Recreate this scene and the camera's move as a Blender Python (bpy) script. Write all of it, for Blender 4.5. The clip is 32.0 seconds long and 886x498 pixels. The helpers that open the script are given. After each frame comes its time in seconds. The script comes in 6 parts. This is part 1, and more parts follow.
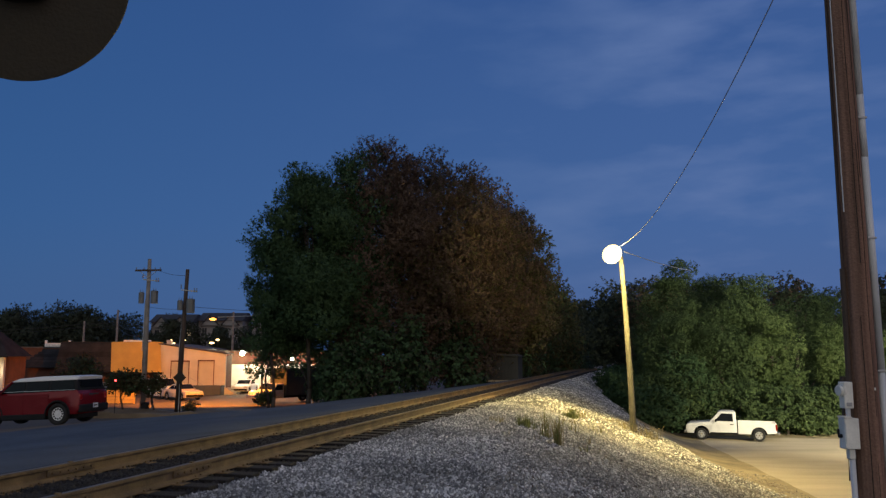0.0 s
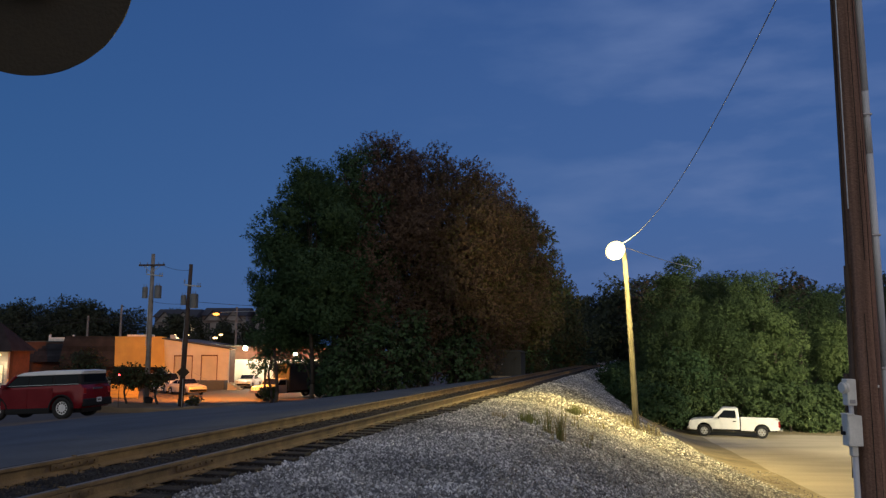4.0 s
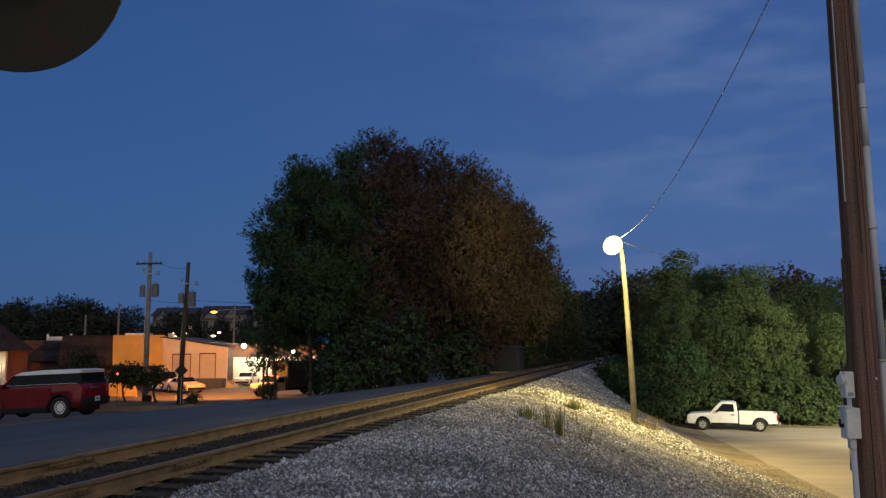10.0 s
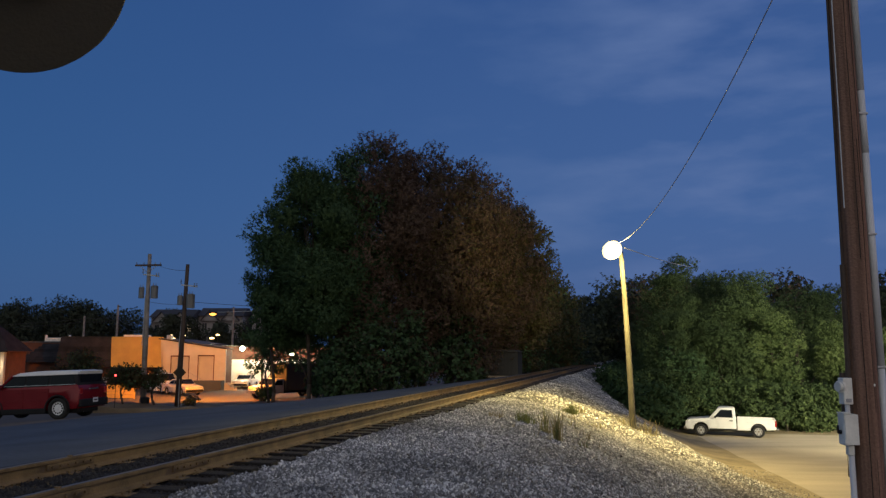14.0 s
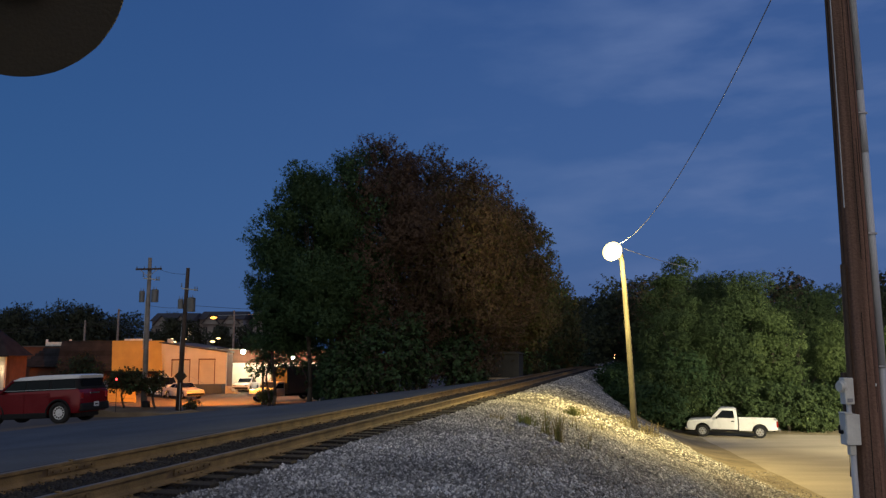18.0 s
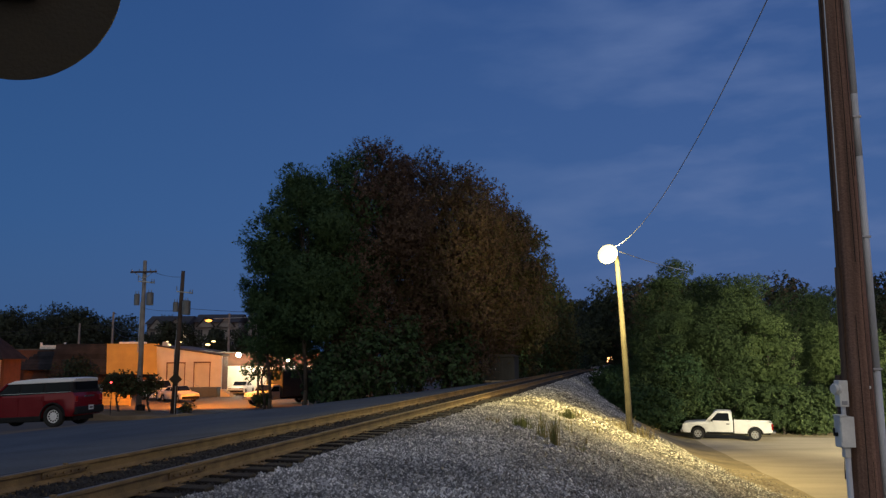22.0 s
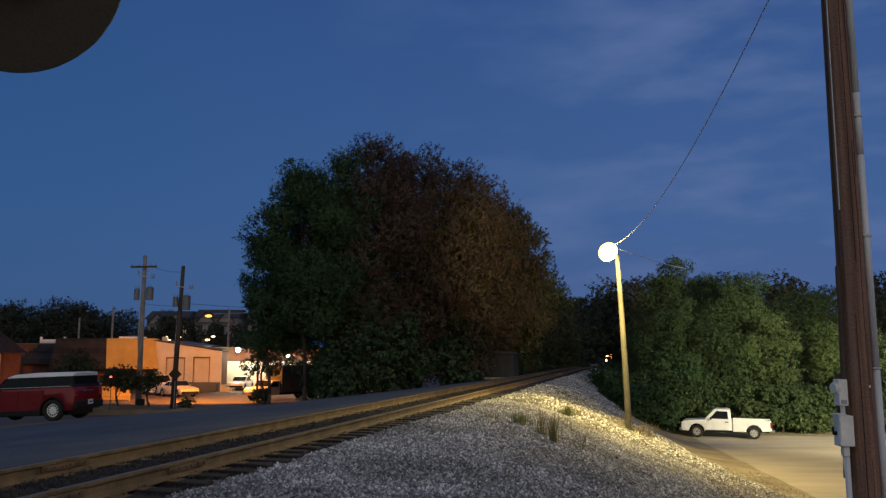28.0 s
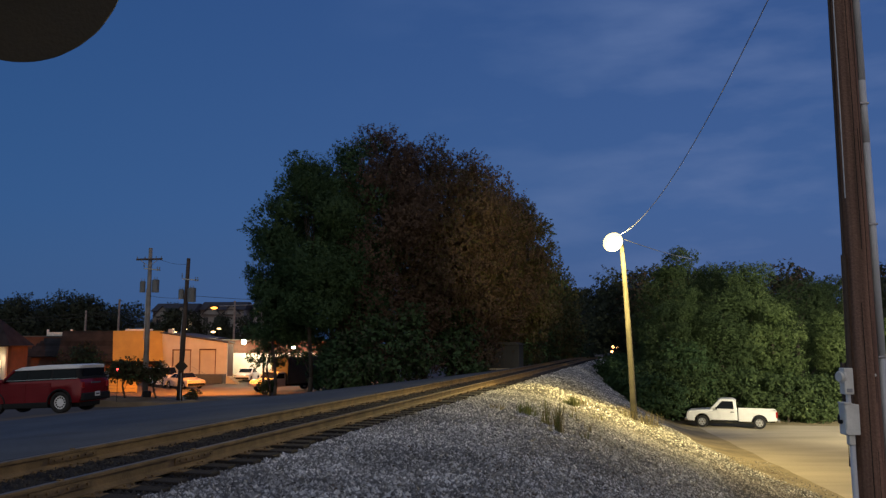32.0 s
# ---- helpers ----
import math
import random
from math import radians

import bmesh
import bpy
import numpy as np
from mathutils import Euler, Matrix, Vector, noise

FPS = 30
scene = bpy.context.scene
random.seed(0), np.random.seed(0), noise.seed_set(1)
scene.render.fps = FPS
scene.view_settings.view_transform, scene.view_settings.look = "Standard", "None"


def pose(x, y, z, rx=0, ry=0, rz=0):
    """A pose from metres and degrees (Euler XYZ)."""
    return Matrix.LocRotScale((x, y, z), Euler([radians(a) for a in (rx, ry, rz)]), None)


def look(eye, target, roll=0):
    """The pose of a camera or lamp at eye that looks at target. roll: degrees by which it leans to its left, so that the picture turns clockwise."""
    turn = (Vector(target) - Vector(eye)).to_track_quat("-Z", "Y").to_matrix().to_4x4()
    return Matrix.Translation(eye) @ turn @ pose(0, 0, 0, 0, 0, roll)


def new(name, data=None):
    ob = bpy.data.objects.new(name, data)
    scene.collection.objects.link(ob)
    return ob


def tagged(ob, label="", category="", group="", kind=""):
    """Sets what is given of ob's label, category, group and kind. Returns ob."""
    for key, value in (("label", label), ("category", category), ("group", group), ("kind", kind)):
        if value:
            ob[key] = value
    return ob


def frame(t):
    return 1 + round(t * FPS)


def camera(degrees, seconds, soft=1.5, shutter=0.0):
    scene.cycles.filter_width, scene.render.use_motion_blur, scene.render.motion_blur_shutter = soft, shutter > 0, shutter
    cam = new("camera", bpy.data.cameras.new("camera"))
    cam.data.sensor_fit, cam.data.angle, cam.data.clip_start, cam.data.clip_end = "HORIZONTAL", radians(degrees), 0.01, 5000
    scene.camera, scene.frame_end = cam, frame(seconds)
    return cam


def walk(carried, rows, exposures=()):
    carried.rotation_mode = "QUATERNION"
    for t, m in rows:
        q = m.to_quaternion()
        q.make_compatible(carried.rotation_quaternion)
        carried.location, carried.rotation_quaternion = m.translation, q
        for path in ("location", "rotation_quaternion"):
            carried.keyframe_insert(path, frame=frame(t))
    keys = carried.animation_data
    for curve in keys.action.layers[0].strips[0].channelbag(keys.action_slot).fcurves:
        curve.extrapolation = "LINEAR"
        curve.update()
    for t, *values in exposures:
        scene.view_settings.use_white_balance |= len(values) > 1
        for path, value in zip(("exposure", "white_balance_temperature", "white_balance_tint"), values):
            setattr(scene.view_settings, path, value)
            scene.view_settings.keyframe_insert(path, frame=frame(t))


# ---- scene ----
cam = camera(58.5, 32.0, 1.35)
# seconds, place in metres, turn in degrees
PATH = (
    (0, -0.0005, 0.0002, 1.5499, 97.770, 0.007, -0.003),
    (0.5, 0.0012, -0.0045, 1.5504, 97.804, 0.053, -0.021),
    (1, 0.0029, -0.0093, 1.5509, 97.830, 0.138, -0.110),
    (1.5, 0.0002, -0.0027, 1.5512, 97.780, 0.029, -0.072),
    (2, -0.0024, 0.0040, 1.5516, 97.694, -0.002, 0.047),
    (2.5, -0.0010, 0.0032, 1.5508, 97.637, 0.139, 0.090),
    (3, 0.0004, 0.0024, 1.5499, 97.614, 0.111, 0.086),
    (3.5, -0.0002, 0.0019, 1.5498, 97.458, -0.082, 0.163),
    (5.5, -0.0029, 0.0001, 1.5492, 97.591, -0.284, 0.233),
    (6, -0.0036, -0.0004, 1.5490, 97.640, -0.217, 0.252),
    (6.5, -0.0015, 0.0043, 1.5478, 97.622, -0.137, 0.199),
    (7, 0.0006, 0.0090, 1.5466, 97.490, -0.010, 0.198),
    (7.5, 0.0014, 0.0171, 1.5474, 97.322, 0.093, 0.252),
    (8, 0.0022, 0.0253, 1.5481, 97.320, 0.213, 0.348),
    (8.5, 0.0026, 0.0219, 1.5464, 97.340, 0.348, 0.432),
    (9, 0.0029, 0.0185, 1.5447, 97.310, 0.411, 0.381),
    (9.5, 0.0024, 0.0164, 1.5459, 97.194, 0.330, 0.219),
    (10, 0.0018, 0.0142, 1.5471, 97.194, 0.266, 0.083),
    (10.5, 0.0017, 0.0121, 1.5471, 97.383, 0.212, 0.015),
    (11, 0.0015, 0.0099, 1.5471, 97.462, 0.208, 0.050),
    (11.5, 0.0005, 0.0109, 1.5454, 97.512, 0.133, 0.107),
    (12, -0.0005, 0.0119, 1.5437, 97.429, 0.039, 0.139),
    (12.5, -0.0002, 0.0139, 1.5434, 97.301, -0.161, 0.188),
    (13, 0.0001, 0.0160, 1.5432, 97.269, -0.250, 0.205),
    (13.5, 0.0007, 0.0113, 1.5432, 97.305, -0.331, 0.129),
    (14, 0.0014, 0.0066, 1.5431, 97.467, -0.136, -0.013),
    (14.5, 0.0023, 0.0080, 1.5428, 97.649, 0.150, -0.020),
    (16.5, 0.0058, 0.0133, 1.5414, 97.584, 0.326, -0.302),
    (17, 0.0066, 0.0147, 1.5410, 97.489, 0.296, -0.250),
    (17.5, 0.0057, 0.0132, 1.5417, 97.521, 0.240, -0.113),
    (18, 0.0048, 0.0116, 1.5425, 97.621, 0.187, 0.053),
    (18.5, 0.0066, 0.0151, 1.5420, 97.572, 0.163, 0.075),
    (19, 0.0083, 0.0186, 1.5416, 97.423, 0.180, -0.076),
    (19.5, 0.0081, 0.0216, 1.5420, 97.408, 0.129, -0.093),
    (20, 0.0079, 0.0246, 1.5425, 97.471, 0.075, -0.031),
    (20.5, 0.0096, 0.0165, 1.5434, 97.653, 0.134, 0.007),
    (21, 0.0114, 0.0083, 1.5443, 97.807, 0.324, -0.054),
    (21.5, 0.0078, 0.0071, 1.5438, 97.865, 0.332, -0.229),
    (22, 0.0042, 0.0058, 1.5432, 97.825, 0.231, -0.263),
    (22.5, 0.0039, 0.0061, 1.5435, 97.775, 0.237, -0.212),
    (23, 0.0036, 0.0064, 1.5438, 97.761, 0.224, -0.314),
    (23.5, 0.0037, 0.0088, 1.5429, 97.839, 0.239, -0.465),
    (24, 0.0039, 0.0113, 1.5420, 97.797, 0.227, -0.380),
    (24.5, 0.0045, 0.0122, 1.5417, 97.758, 0.219, -0.262),
    (25, 0.0052, 0.0130, 1.5414, 97.762, 0.181, -0.197),
    (25.5, 0.0045, 0.0124, 1.5414, 97.716, 0.208, -0.140),
    (27.5, 0.0020, 0.0100, 1.5416, 97.428, -0.069, -0.286),
    (28, 0.0014, 0.0094, 1.5416, 97.585, -0.117, -0.298),
    (28.5, 0.0036, 0.0047, 1.5404, 97.696, -0.097, -0.466),
    (29, 0.0057, -0.0000, 1.5391, 97.645, -0.050, -0.456),
    (29.5, 0.0057, 0.0023, 1.5388, 97.527, 0.022, -0.312),
    (30, 0.0057, 0.0046, 1.5385, 97.484, 0.288, -0.170),
    (30.5, 0.0070, 0.0071, 1.5390, 97.437, 0.465, -0.005),
    (31, 0.0082, 0.0096, 1.5395, 97.350, 0.470, 0.069),
    (31.5, 0.0065, 0.0113, 1.5347, 97.175, 0.295, 0.071),
    (32, 0.0047, 0.0130, 1.5299, 96.961, 0.097, 0.077),
)
walk(cam, [(r[0], pose(*r[1:])) for r in PATH], ((0, 0.0), (13, -0.06), (32, -0.15)))

# ---- world and light ----
world = bpy.data.worlds.new("dusk_sky")
scene.world = world
world.use_nodes = True


def wire(tree, a, out, b, inp):
    tree.links.new(a.outputs[out], b.inputs[inp])


def build_world():
    t = world.node_tree
    t.nodes.clear()
    out = t.nodes.new("ShaderNodeOutputWorld")
    bg = t.nodes.new("ShaderNodeBackground")
    sky = t.nodes.new("ShaderNodeTexSky")
    sky.sky_type = "NISHITA"
    sky.sun_disc = False
    sky.sun_elevation = radians(1.0)
    sky.sun_rotation = radians(200)
    co = t.nodes.new("ShaderNodeTexCoord")
    sep = t.nodes.new("ShaderNodeSeparateXYZ")
    wire(t, co, "Generated", sep, 0)
    # blue dusk dome, paler towards the horizon
    ramp = t.nodes.new("ShaderNodeValToRGB")
    e = ramp.color_ramp.elements
    e[0].position, e[0].color = 0.0, (0.046, 0.118, 0.302, 1)
    e[1].position, e[1].color = 1.0, (0.022, 0.056, 0.188, 1)
    m = e.new(0.16)
    m.color = (0.036, 0.110, 0.312, 1)
    m = e.new(0.42)
    m.color = (0.029, 0.088, 0.272, 1)
    wire(t, sep, 2, ramp, 0)
    # afterglow of the sunset, behind the camera
    glow = t.nodes.new("ShaderNodeMapRange")
    glow.inputs["From Min"].default_value, glow.inputs["From Max"].default_value = 0.05, -0.9
    glow.interpolation_type = "SMOOTHSTEP"
    wire(t, sep, 1, glow, 0)
    after = t.nodes.new("ShaderNodeMix")
    after.data_type = "RGBA"
    after.inputs["B"].default_value = (0.57, 0.555, 0.54, 1)
    wire(t, glow, 0, after, 0)
    wire(t, ramp, 0, after, "A")
    # thin clouds
    noi = t.nodes.new("ShaderNodeTexNoise")
    noi.inputs["Scale"].default_value, noi.inputs["Detail"].default_value = 4.6, 7
    mp = t.nodes.new("ShaderNodeMapping")
    mp.inputs["Scale"].default_value = (1.0, 1.0, 3.4)
    mp.inputs["Rotation"].default_value = (0.0, 0.25, 0.0)
    wire(t, co, "Generated", mp, 0)
    wire(t, mp, 0, noi, 0)
    cl = t.nodes.new("ShaderNodeMapRange")
    cl.inputs["From Min"].default_value, cl.inputs["From Max"].default_value = 0.46, 0.74
    cl.inputs["To Max"].default_value = 0.85
    wire(t, noi, "Fac", cl, 0)
    side = t.nodes.new("ShaderNodeMapRange")
    side.inputs["From Min"].default_value, side.inputs["From Max"].default_value = -0.15, 0.35
    wire(t, sep, 0, side, 0)
    cm = t.nodes.new("ShaderNodeMath")
    cm.operation = "MULTIPLY"
    wire(t, cl, 0, cm, 0)
    wire(t, side, 0, cm, 1)
    cloud = t.nodes.new("ShaderNodeMix")
    cloud.data_type = "RGBA"
    cloud.inputs["B"].default_value = (0.100, 0.182, 0.39, 1)
    wire(t, cm, 0, cloud, 0)
    wire(t, after, "Result", cloud, "A")
    # deeper blue towards the yard, greyer towards the lot
    across = t.nodes.new("ShaderNodeMapRange")
    across.inputs["From Min"].default_value, across.inputs["From Max"].default_value = -0.5, 0.3
    wire(t, sep, 0, across, 0)
    tint = t.nodes.new("ShaderNodeMix")
    tint.data_type = "RGBA"
    tint.inputs["A"].default_value, tint.inputs["B"].default_value = (0.70, 0.86, 0.86, 1), (1.20, 1.03, 1.01, 1)
    wire(t, across, 0, tint, 0)
    dim = t.nodes.new("ShaderNodeMix")
    dim.data_type, dim.blend_type = "RGBA", "MULTIPLY"
    dim.inputs[0].default_value = 1.0
    wire(t, cloud, "Result", dim, "A")
    wire(t, tint, "Result", dim, "B")
    mix = t.nodes.new("ShaderNodeMix")
    mix.data_type, mix.blend_type = "RGBA", "ADD"
    mix.inputs[0].default_value = 0.012
    wire(t, dim, "Result", mix, "A")
    wire(t, sky, 0, mix, "B")
    wire(t, mix, "Result", bg, 0)
    wire(t, bg, 0, out, 0)


build_world()


def lamp(name, kind, energy, colour, m, size=0.2):
    data = bpy.data.lights.new(name, kind)
    data.energy, data.color, data.shadow_soft_size = energy, colour, size
    ob = new(name, data)
    ob.matrix_world = m
    return ob


# flood lamp on the wooden pole, sodium lamp over the yard, white lamps of the warehouse
WARM = (1.0, 0.765, 0.28)
flood = lamp("flood_light", "SPOT", 5400, WARM, look((6.75, 31.3, 5.45), (11.4, 25.6, -1.5)), 0.12)
flood.data.spot_size, flood.data.spot_blend = radians(158), 0.3
# added narrow beam, only there to brighten the clump's right side
tree_fill = lamp("tree_fill_light", "SPOT", 12000, WARM, look((7.05, 33.2, 6.05), (5.0, 64.0, 9.8)), 0.15)
tree_fill.data.spot_size, tree_fill.data.spot_blend = radians(36), 1.0
lamp("flood_scatter_light", "POINT", 1300, WARM, pose(7.3, 31.9, 5.0), 0.25)
lot = lamp("lot_light", "SPOT", 150000, (1.0, 0.88, 0.58), look((30.0, 12.0, 8.0), (30.5, 47.0, -2.0)), 0.3)
lot.data.spot_size, lot.data.spot_blend = radians(60), 0.7
sodium = lamp("yard_sodium_light", "SPOT", 17000, (1.0, 0.30, 0.024), look((-17.8, 61.2, 4.1), (-19.8, 68.6, -2.15)), 0.3)
sodium.data.spot_size, sodium.data.spot_blend = radians(150), 0.75
lamp("warehouse_light", "POINT", 1000, (1.0, 0.90, 0.55), pose(-21.43, 84.9, 1.85), 0.2)
lamp("warehouse_light", "POINT", 500, (1.0, 0.95, 0.75), pose(-16.1, 84.9, 1.2), 0.2)
lamp("shop_light", "POINT", 34, (1.0, 0.75, 0.42), pose(-38.9, 69.6, 0.3), 0.2)

# ---- materials ----
def material(name, colour, rough=0.8, metal=0.0, vary=0.25, scale=6.0, fine=60.0, bump=0.15, second=None, island=0.0, emit=None, obj=0.0, stretch=None):
    """A surface with colour that varies at two scales, and relief. island: variation from piece to piece of one mesh; obj: from object to object."""
    mat = bpy.data.materials.new(name)
    mat.use_nodes = True
    t = mat.node_tree
    b = t.nodes["Principled BSDF"]
    b.inputs["Metallic"].default_value = metal
    co = t.nodes.new("ShaderNodeTexCoord")
    big = t.nodes.new("ShaderNodeTexNoise")
    big.inputs["Scale"].default_value, big.inputs["Detail"].default_value = scale, 4
    small = t.nodes.new("ShaderNodeTexNoise")
    small.inputs["Scale"].default_value, small.inputs["Detail"].default_value = fine, 3
    for n in (big, small):
        wire(t, co, "Object", n, 0)
    if stretch:
        mp = t.nodes.new("ShaderNodeMapping")
        mp.inputs["Scale"].default_value = stretch[:3]
        mp.inputs["Rotation"].default_value = (0, 0, radians(stretch[3]))
        wire(t, co, "Object", mp, 0)
        wire(t, mp, 0, big, 0)
    mix = t.nodes.new("ShaderNodeMix")
    mix.data_type = "RGBA"
    lo = [max(0, c * (1 - vary)) for c in colour]
    hi = second or [min(1, c * (1 + vary)) for c in colour]
    mix.inputs["A"].default_value, mix.inputs["B"].default_value = (*lo, 1), (*hi, 1)
    st = t.nodes.new("ShaderNodeMapRange")
    st.inputs["From Min"].default_value, st.inputs["From Max"].default_value = 0.32, 0.68
    wire(t, big, "Fac", st, 0)
    wire(t, st, 0, mix, 0)
    hsv = t.nodes.new("ShaderNodeHueSaturation")
    val = t.nodes.new("ShaderNodeMapRange")
    val.inputs["To Min"].default_value, val.inputs["To Max"].default_value = 1 - vary, 1 + vary
    wire(t, small, "Fac", val, 0)
    wire(t, mix, "Result", hsv, "Color")
    last = val
    if island or obj:
        g = t.nodes.new("ShaderNodeNewGeometry") if island else t.nodes.new("ShaderNodeObjectInfo")
        r = t.nodes.new("ShaderNodeMapRange")
        amount = island or obj
        r.inputs["To Min"].default_value, r.inputs["To Max"].default_value = 1 - amount, 1 + amount
        wire(t, g, "Random Per Island" if island else "Random", r, 0)
        if island > 0.7:
            # many dull pieces, a few pale ones
            sk = t.nodes.new("ShaderNodeMath")
            sk.operation = "POWER"
            sk.inputs[1].default_value = 2.4
            wire(t, g, "Random Per Island", sk, 0)
            wire(t, sk, 0, r, 0)
            r.inputs["To Min"].default_value, r.inputs["To Max"].default_value = 0.36, 2.45
        mul = t.nodes.new("ShaderNodeMath")
        mul.operation = "MULTIPLY"
        wire(t, val, 0, mul, 0)
        wire(t, r, 0, mul, 1)
        last = mul
    wire(t, last, 0, hsv, "Value")
    wire(t, hsv, 0, b, "Base Color")
    ro = t.nodes.new("ShaderNodeMapRange")
    ro.inputs["To Min"].default_value, ro.inputs["To Max"].default_value = max(0.02, rough - 0.12), min(1, rough + 0.12)
    wire(t, big, "Fac", ro, 0)
    wire(t, ro, 0, b, "Roughness")
    if bump:
        bp = t.nodes.new("ShaderNodeBump")
        bp.inputs["Strength"].default_value, bp.inputs["Distance"].default_value = bump, 0.02
        wire(t, small, "Fac", bp, "Height")
        wire(t, bp, 0, b, "Normal")
    if emit:
        b.inputs["Emission Color"].default_value, b.inputs["Emission Strength"].default_value = (*emit[0], 1), emit[1]
    return mat


def glass(name, colour=(0.008, 0.010, 0.013)):
    mat = material(name, colour, 0.06, 0.0, 0.1, bump=0)
    mat.node_tree.nodes["Principled BSDF"].inputs["Specular IOR Level"].default_value = 0.14
    return mat


def leaf(name, colour, second, trans=0.25):
    mat = material(name, colour, 0.75, 0, 0.12, 0.45, 9.0, 0, second, 0.12)
    mat.node_tree.nodes["Principled BSDF"].inputs["Specular IOR Level"].default_value = 0.15
    t = mat.node_tree
    b = t.nodes["Principled BSDF"]
    tr = t.nodes.new("ShaderNodeBsdfTranslucent")
    mx = t.nodes.new("ShaderNodeMixShader")
    mx.inputs[0].default_value = trans
    wire(t, b.inputs["Base Color"].links[0].from_node, 0, tr, 0)
    wire(t, b, 0, mx, 1)
    wire(t, tr, 0, mx, 2)
    wire(t, mx, 0, t.nodes["Material Output"], 0)
    return mat


M_BALLAST = material("ballast", (0.050, 0.045, 0.038), 0.95, 0, 0.4, 0.8, 26, 1.0)
M_STONE = material("crushed_stone", (0.325, 0.32, 0.298), 0.8, 0, 0.30, 0.5, 40, 0.4, (0.52, 0.51, 0.475), 0.80)
M_STONE_BROWN = material("dirty_stone", (0.215, 0.19, 0.155), 0.9, 0, 0.35, 0.6, 40, 0.4, (0.38, 0.35, 0.30), 0.75)
M_STONE_DARK = material("oily_stone", (0.026, 0.022, 0.017), 0.9, 0, 0.3, 2, 40, 0.4, None, 0.5)
M_BALLAST_DARK = material("oily_ballast", (0.024, 0.020, 0.016), 0.95, 0, 0.35, 1.5, 26, 1.0)
M_ASPHALT = material("old_asphalt", (0.066, 0.078, 0.092), 0.88, 0, 0.26, 0.5, 9, 0.9)
M_SOIL = material("bare_soil", (0.16, 0.12, 0.08), 0.95, 0, 0.35, 0.5, 20, 0.6)
M_DIRT = material("tan_dirt", (0.32, 0.26, 0.15), 0.95, 0, 0.3, 0.7, 16, 0.6)
# stretched tone puts the lamp's streaks of light into the concrete colour
M_LOT = material("worn_lamp_streaked_concrete", (0.48, 0.41, 0.285), 0.85, 0, 0.15, 0.6, 18, 0.25, stretch=(0.35, 1.3, 1.0, 14))
M_YARD = material("yard_asphalt", (0.088, 0.072, 0.056), 0.85, 0, 0.2, 0.3, 20, 0.2)
M_GRASSY = material("rough_grass_ground", (0.05, 0.06, 0.03), 0.95, 0, 0.4, 0.2, 8, 0.6)
M_RUST = material("rusted_rail", (0.180, 0.118, 0.052), 0.8, 0.0, 0.35, 3, 50, 0.4)
M_RAILTOP = material("worn_rail_head", (0.20, 0.15, 0.09), 0.46, 0.6, 0.15, 4, 60, 0.05)
M_TIE = material("creosoted_tie", (0.019, 0.015, 0.012), 0.9, 0, 0.4, 5, 40, 0.7, None, 0, None, 0.35)
M_POLE = material("weathered_pole_wood", (0.20, 0.112, 0.078), 0.88, 0, 0.42, 2.5, 45, 0.7, stretch=(7.0, 7.0, 0.20, 0))
M_POLE_PALE = material("pale_pole_wood", (0.11, 0.100, 0.070), 0.9, 0, 0.25, 2, 30, 0.4)
M_POLE_GREY = material("grey_pole_wood", (0.24, 0.22, 0.20), 0.9, 0, 0.25, 2, 30, 0.4)
M_POLE_DARK = material("dark_pole_wood", (0.07, 0.05, 0.04), 0.9, 0, 0.25, 2, 30, 0.4)
M_PVC = material("grey_conduit", (0.62, 0.63, 0.65), 0.55, 0, 0.1, 2, 30, 0.05)
M_BOX = material("galvanised_box", (0.80, 0.78, 0.71), 0.5, 0.0, 0.12, 4, 40, 0.05)
M_BLACK = material("matt_black_paint", (0.027, 0.020, 0.010), 0.75, 0, 0.25, 8, 90, 0.2)
M_ALU = material("cast_aluminium", (0.55, 0.54, 0.50), 0.5, 0.6, 0.12, 8, 60, 0.1)
M_CABLE = material("black_cable", (0.03, 0.03, 0.03), 0.6, 0, 0.1, 5, 40, 0)
M_CABLE_PALE = material("bare_aluminium_cable", (0.42, 0.41, 0.38), 0.7, 0.0, 0.1, 5, 40, 0)
M_STEEL = material("galvanised_steel", (0.40, 0.41, 0.42), 0.45, 0.7, 0.15, 6, 40, 0.05)
M_TRANSFORMER = material("grey_tank", (0.16, 0.17, 0.18), 0.55, 0.2, 0.15, 4, 40, 0.05)
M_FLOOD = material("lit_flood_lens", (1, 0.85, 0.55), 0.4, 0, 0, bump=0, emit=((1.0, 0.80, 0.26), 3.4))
M_SODIUM = material("lit_sodium_lens", (1, 0.6, 0.2), 0.4, 0, 0, bump=0, emit=((1.0, 0.38, 0.06), 4.0))
M_LED = material("lit_white_lens", (1, 1, 0.9), 0.4, 0, 0, bump=0, emit=((0.95, 1.0, 0.72), 120))
M_FARLAMP = material("lit_far_lens", (1, 0.9, 0.6), 0.4, 0, 0, bump=0, emit=((1.0, 0.66, 0.26), 5))
M_FARWIN = material("lit_far_pane", (0.8, 0.7, 0.5), 0.4, 0, 0, bump=0, emit=((1.0, 0.72, 0.4), 0.55))
M_HEAD = material("lit_headlight_lens", (1, 0.9, 0.7), 0.4, 0, 0, bump=0, emit=((1.0, 0.42, 0.15), 12))
M_REDLAMP = material("lit_red_lens", (0.6, 0.03, 0.02), 0.4, 0, 0, bump=0, emit=((1.0, 0.04, 0.04), 12))
M_WHITE = material("white_car_paint", (0.78, 0.78, 0.76), 0.3, 0, 0.04, 2, 30, 0)
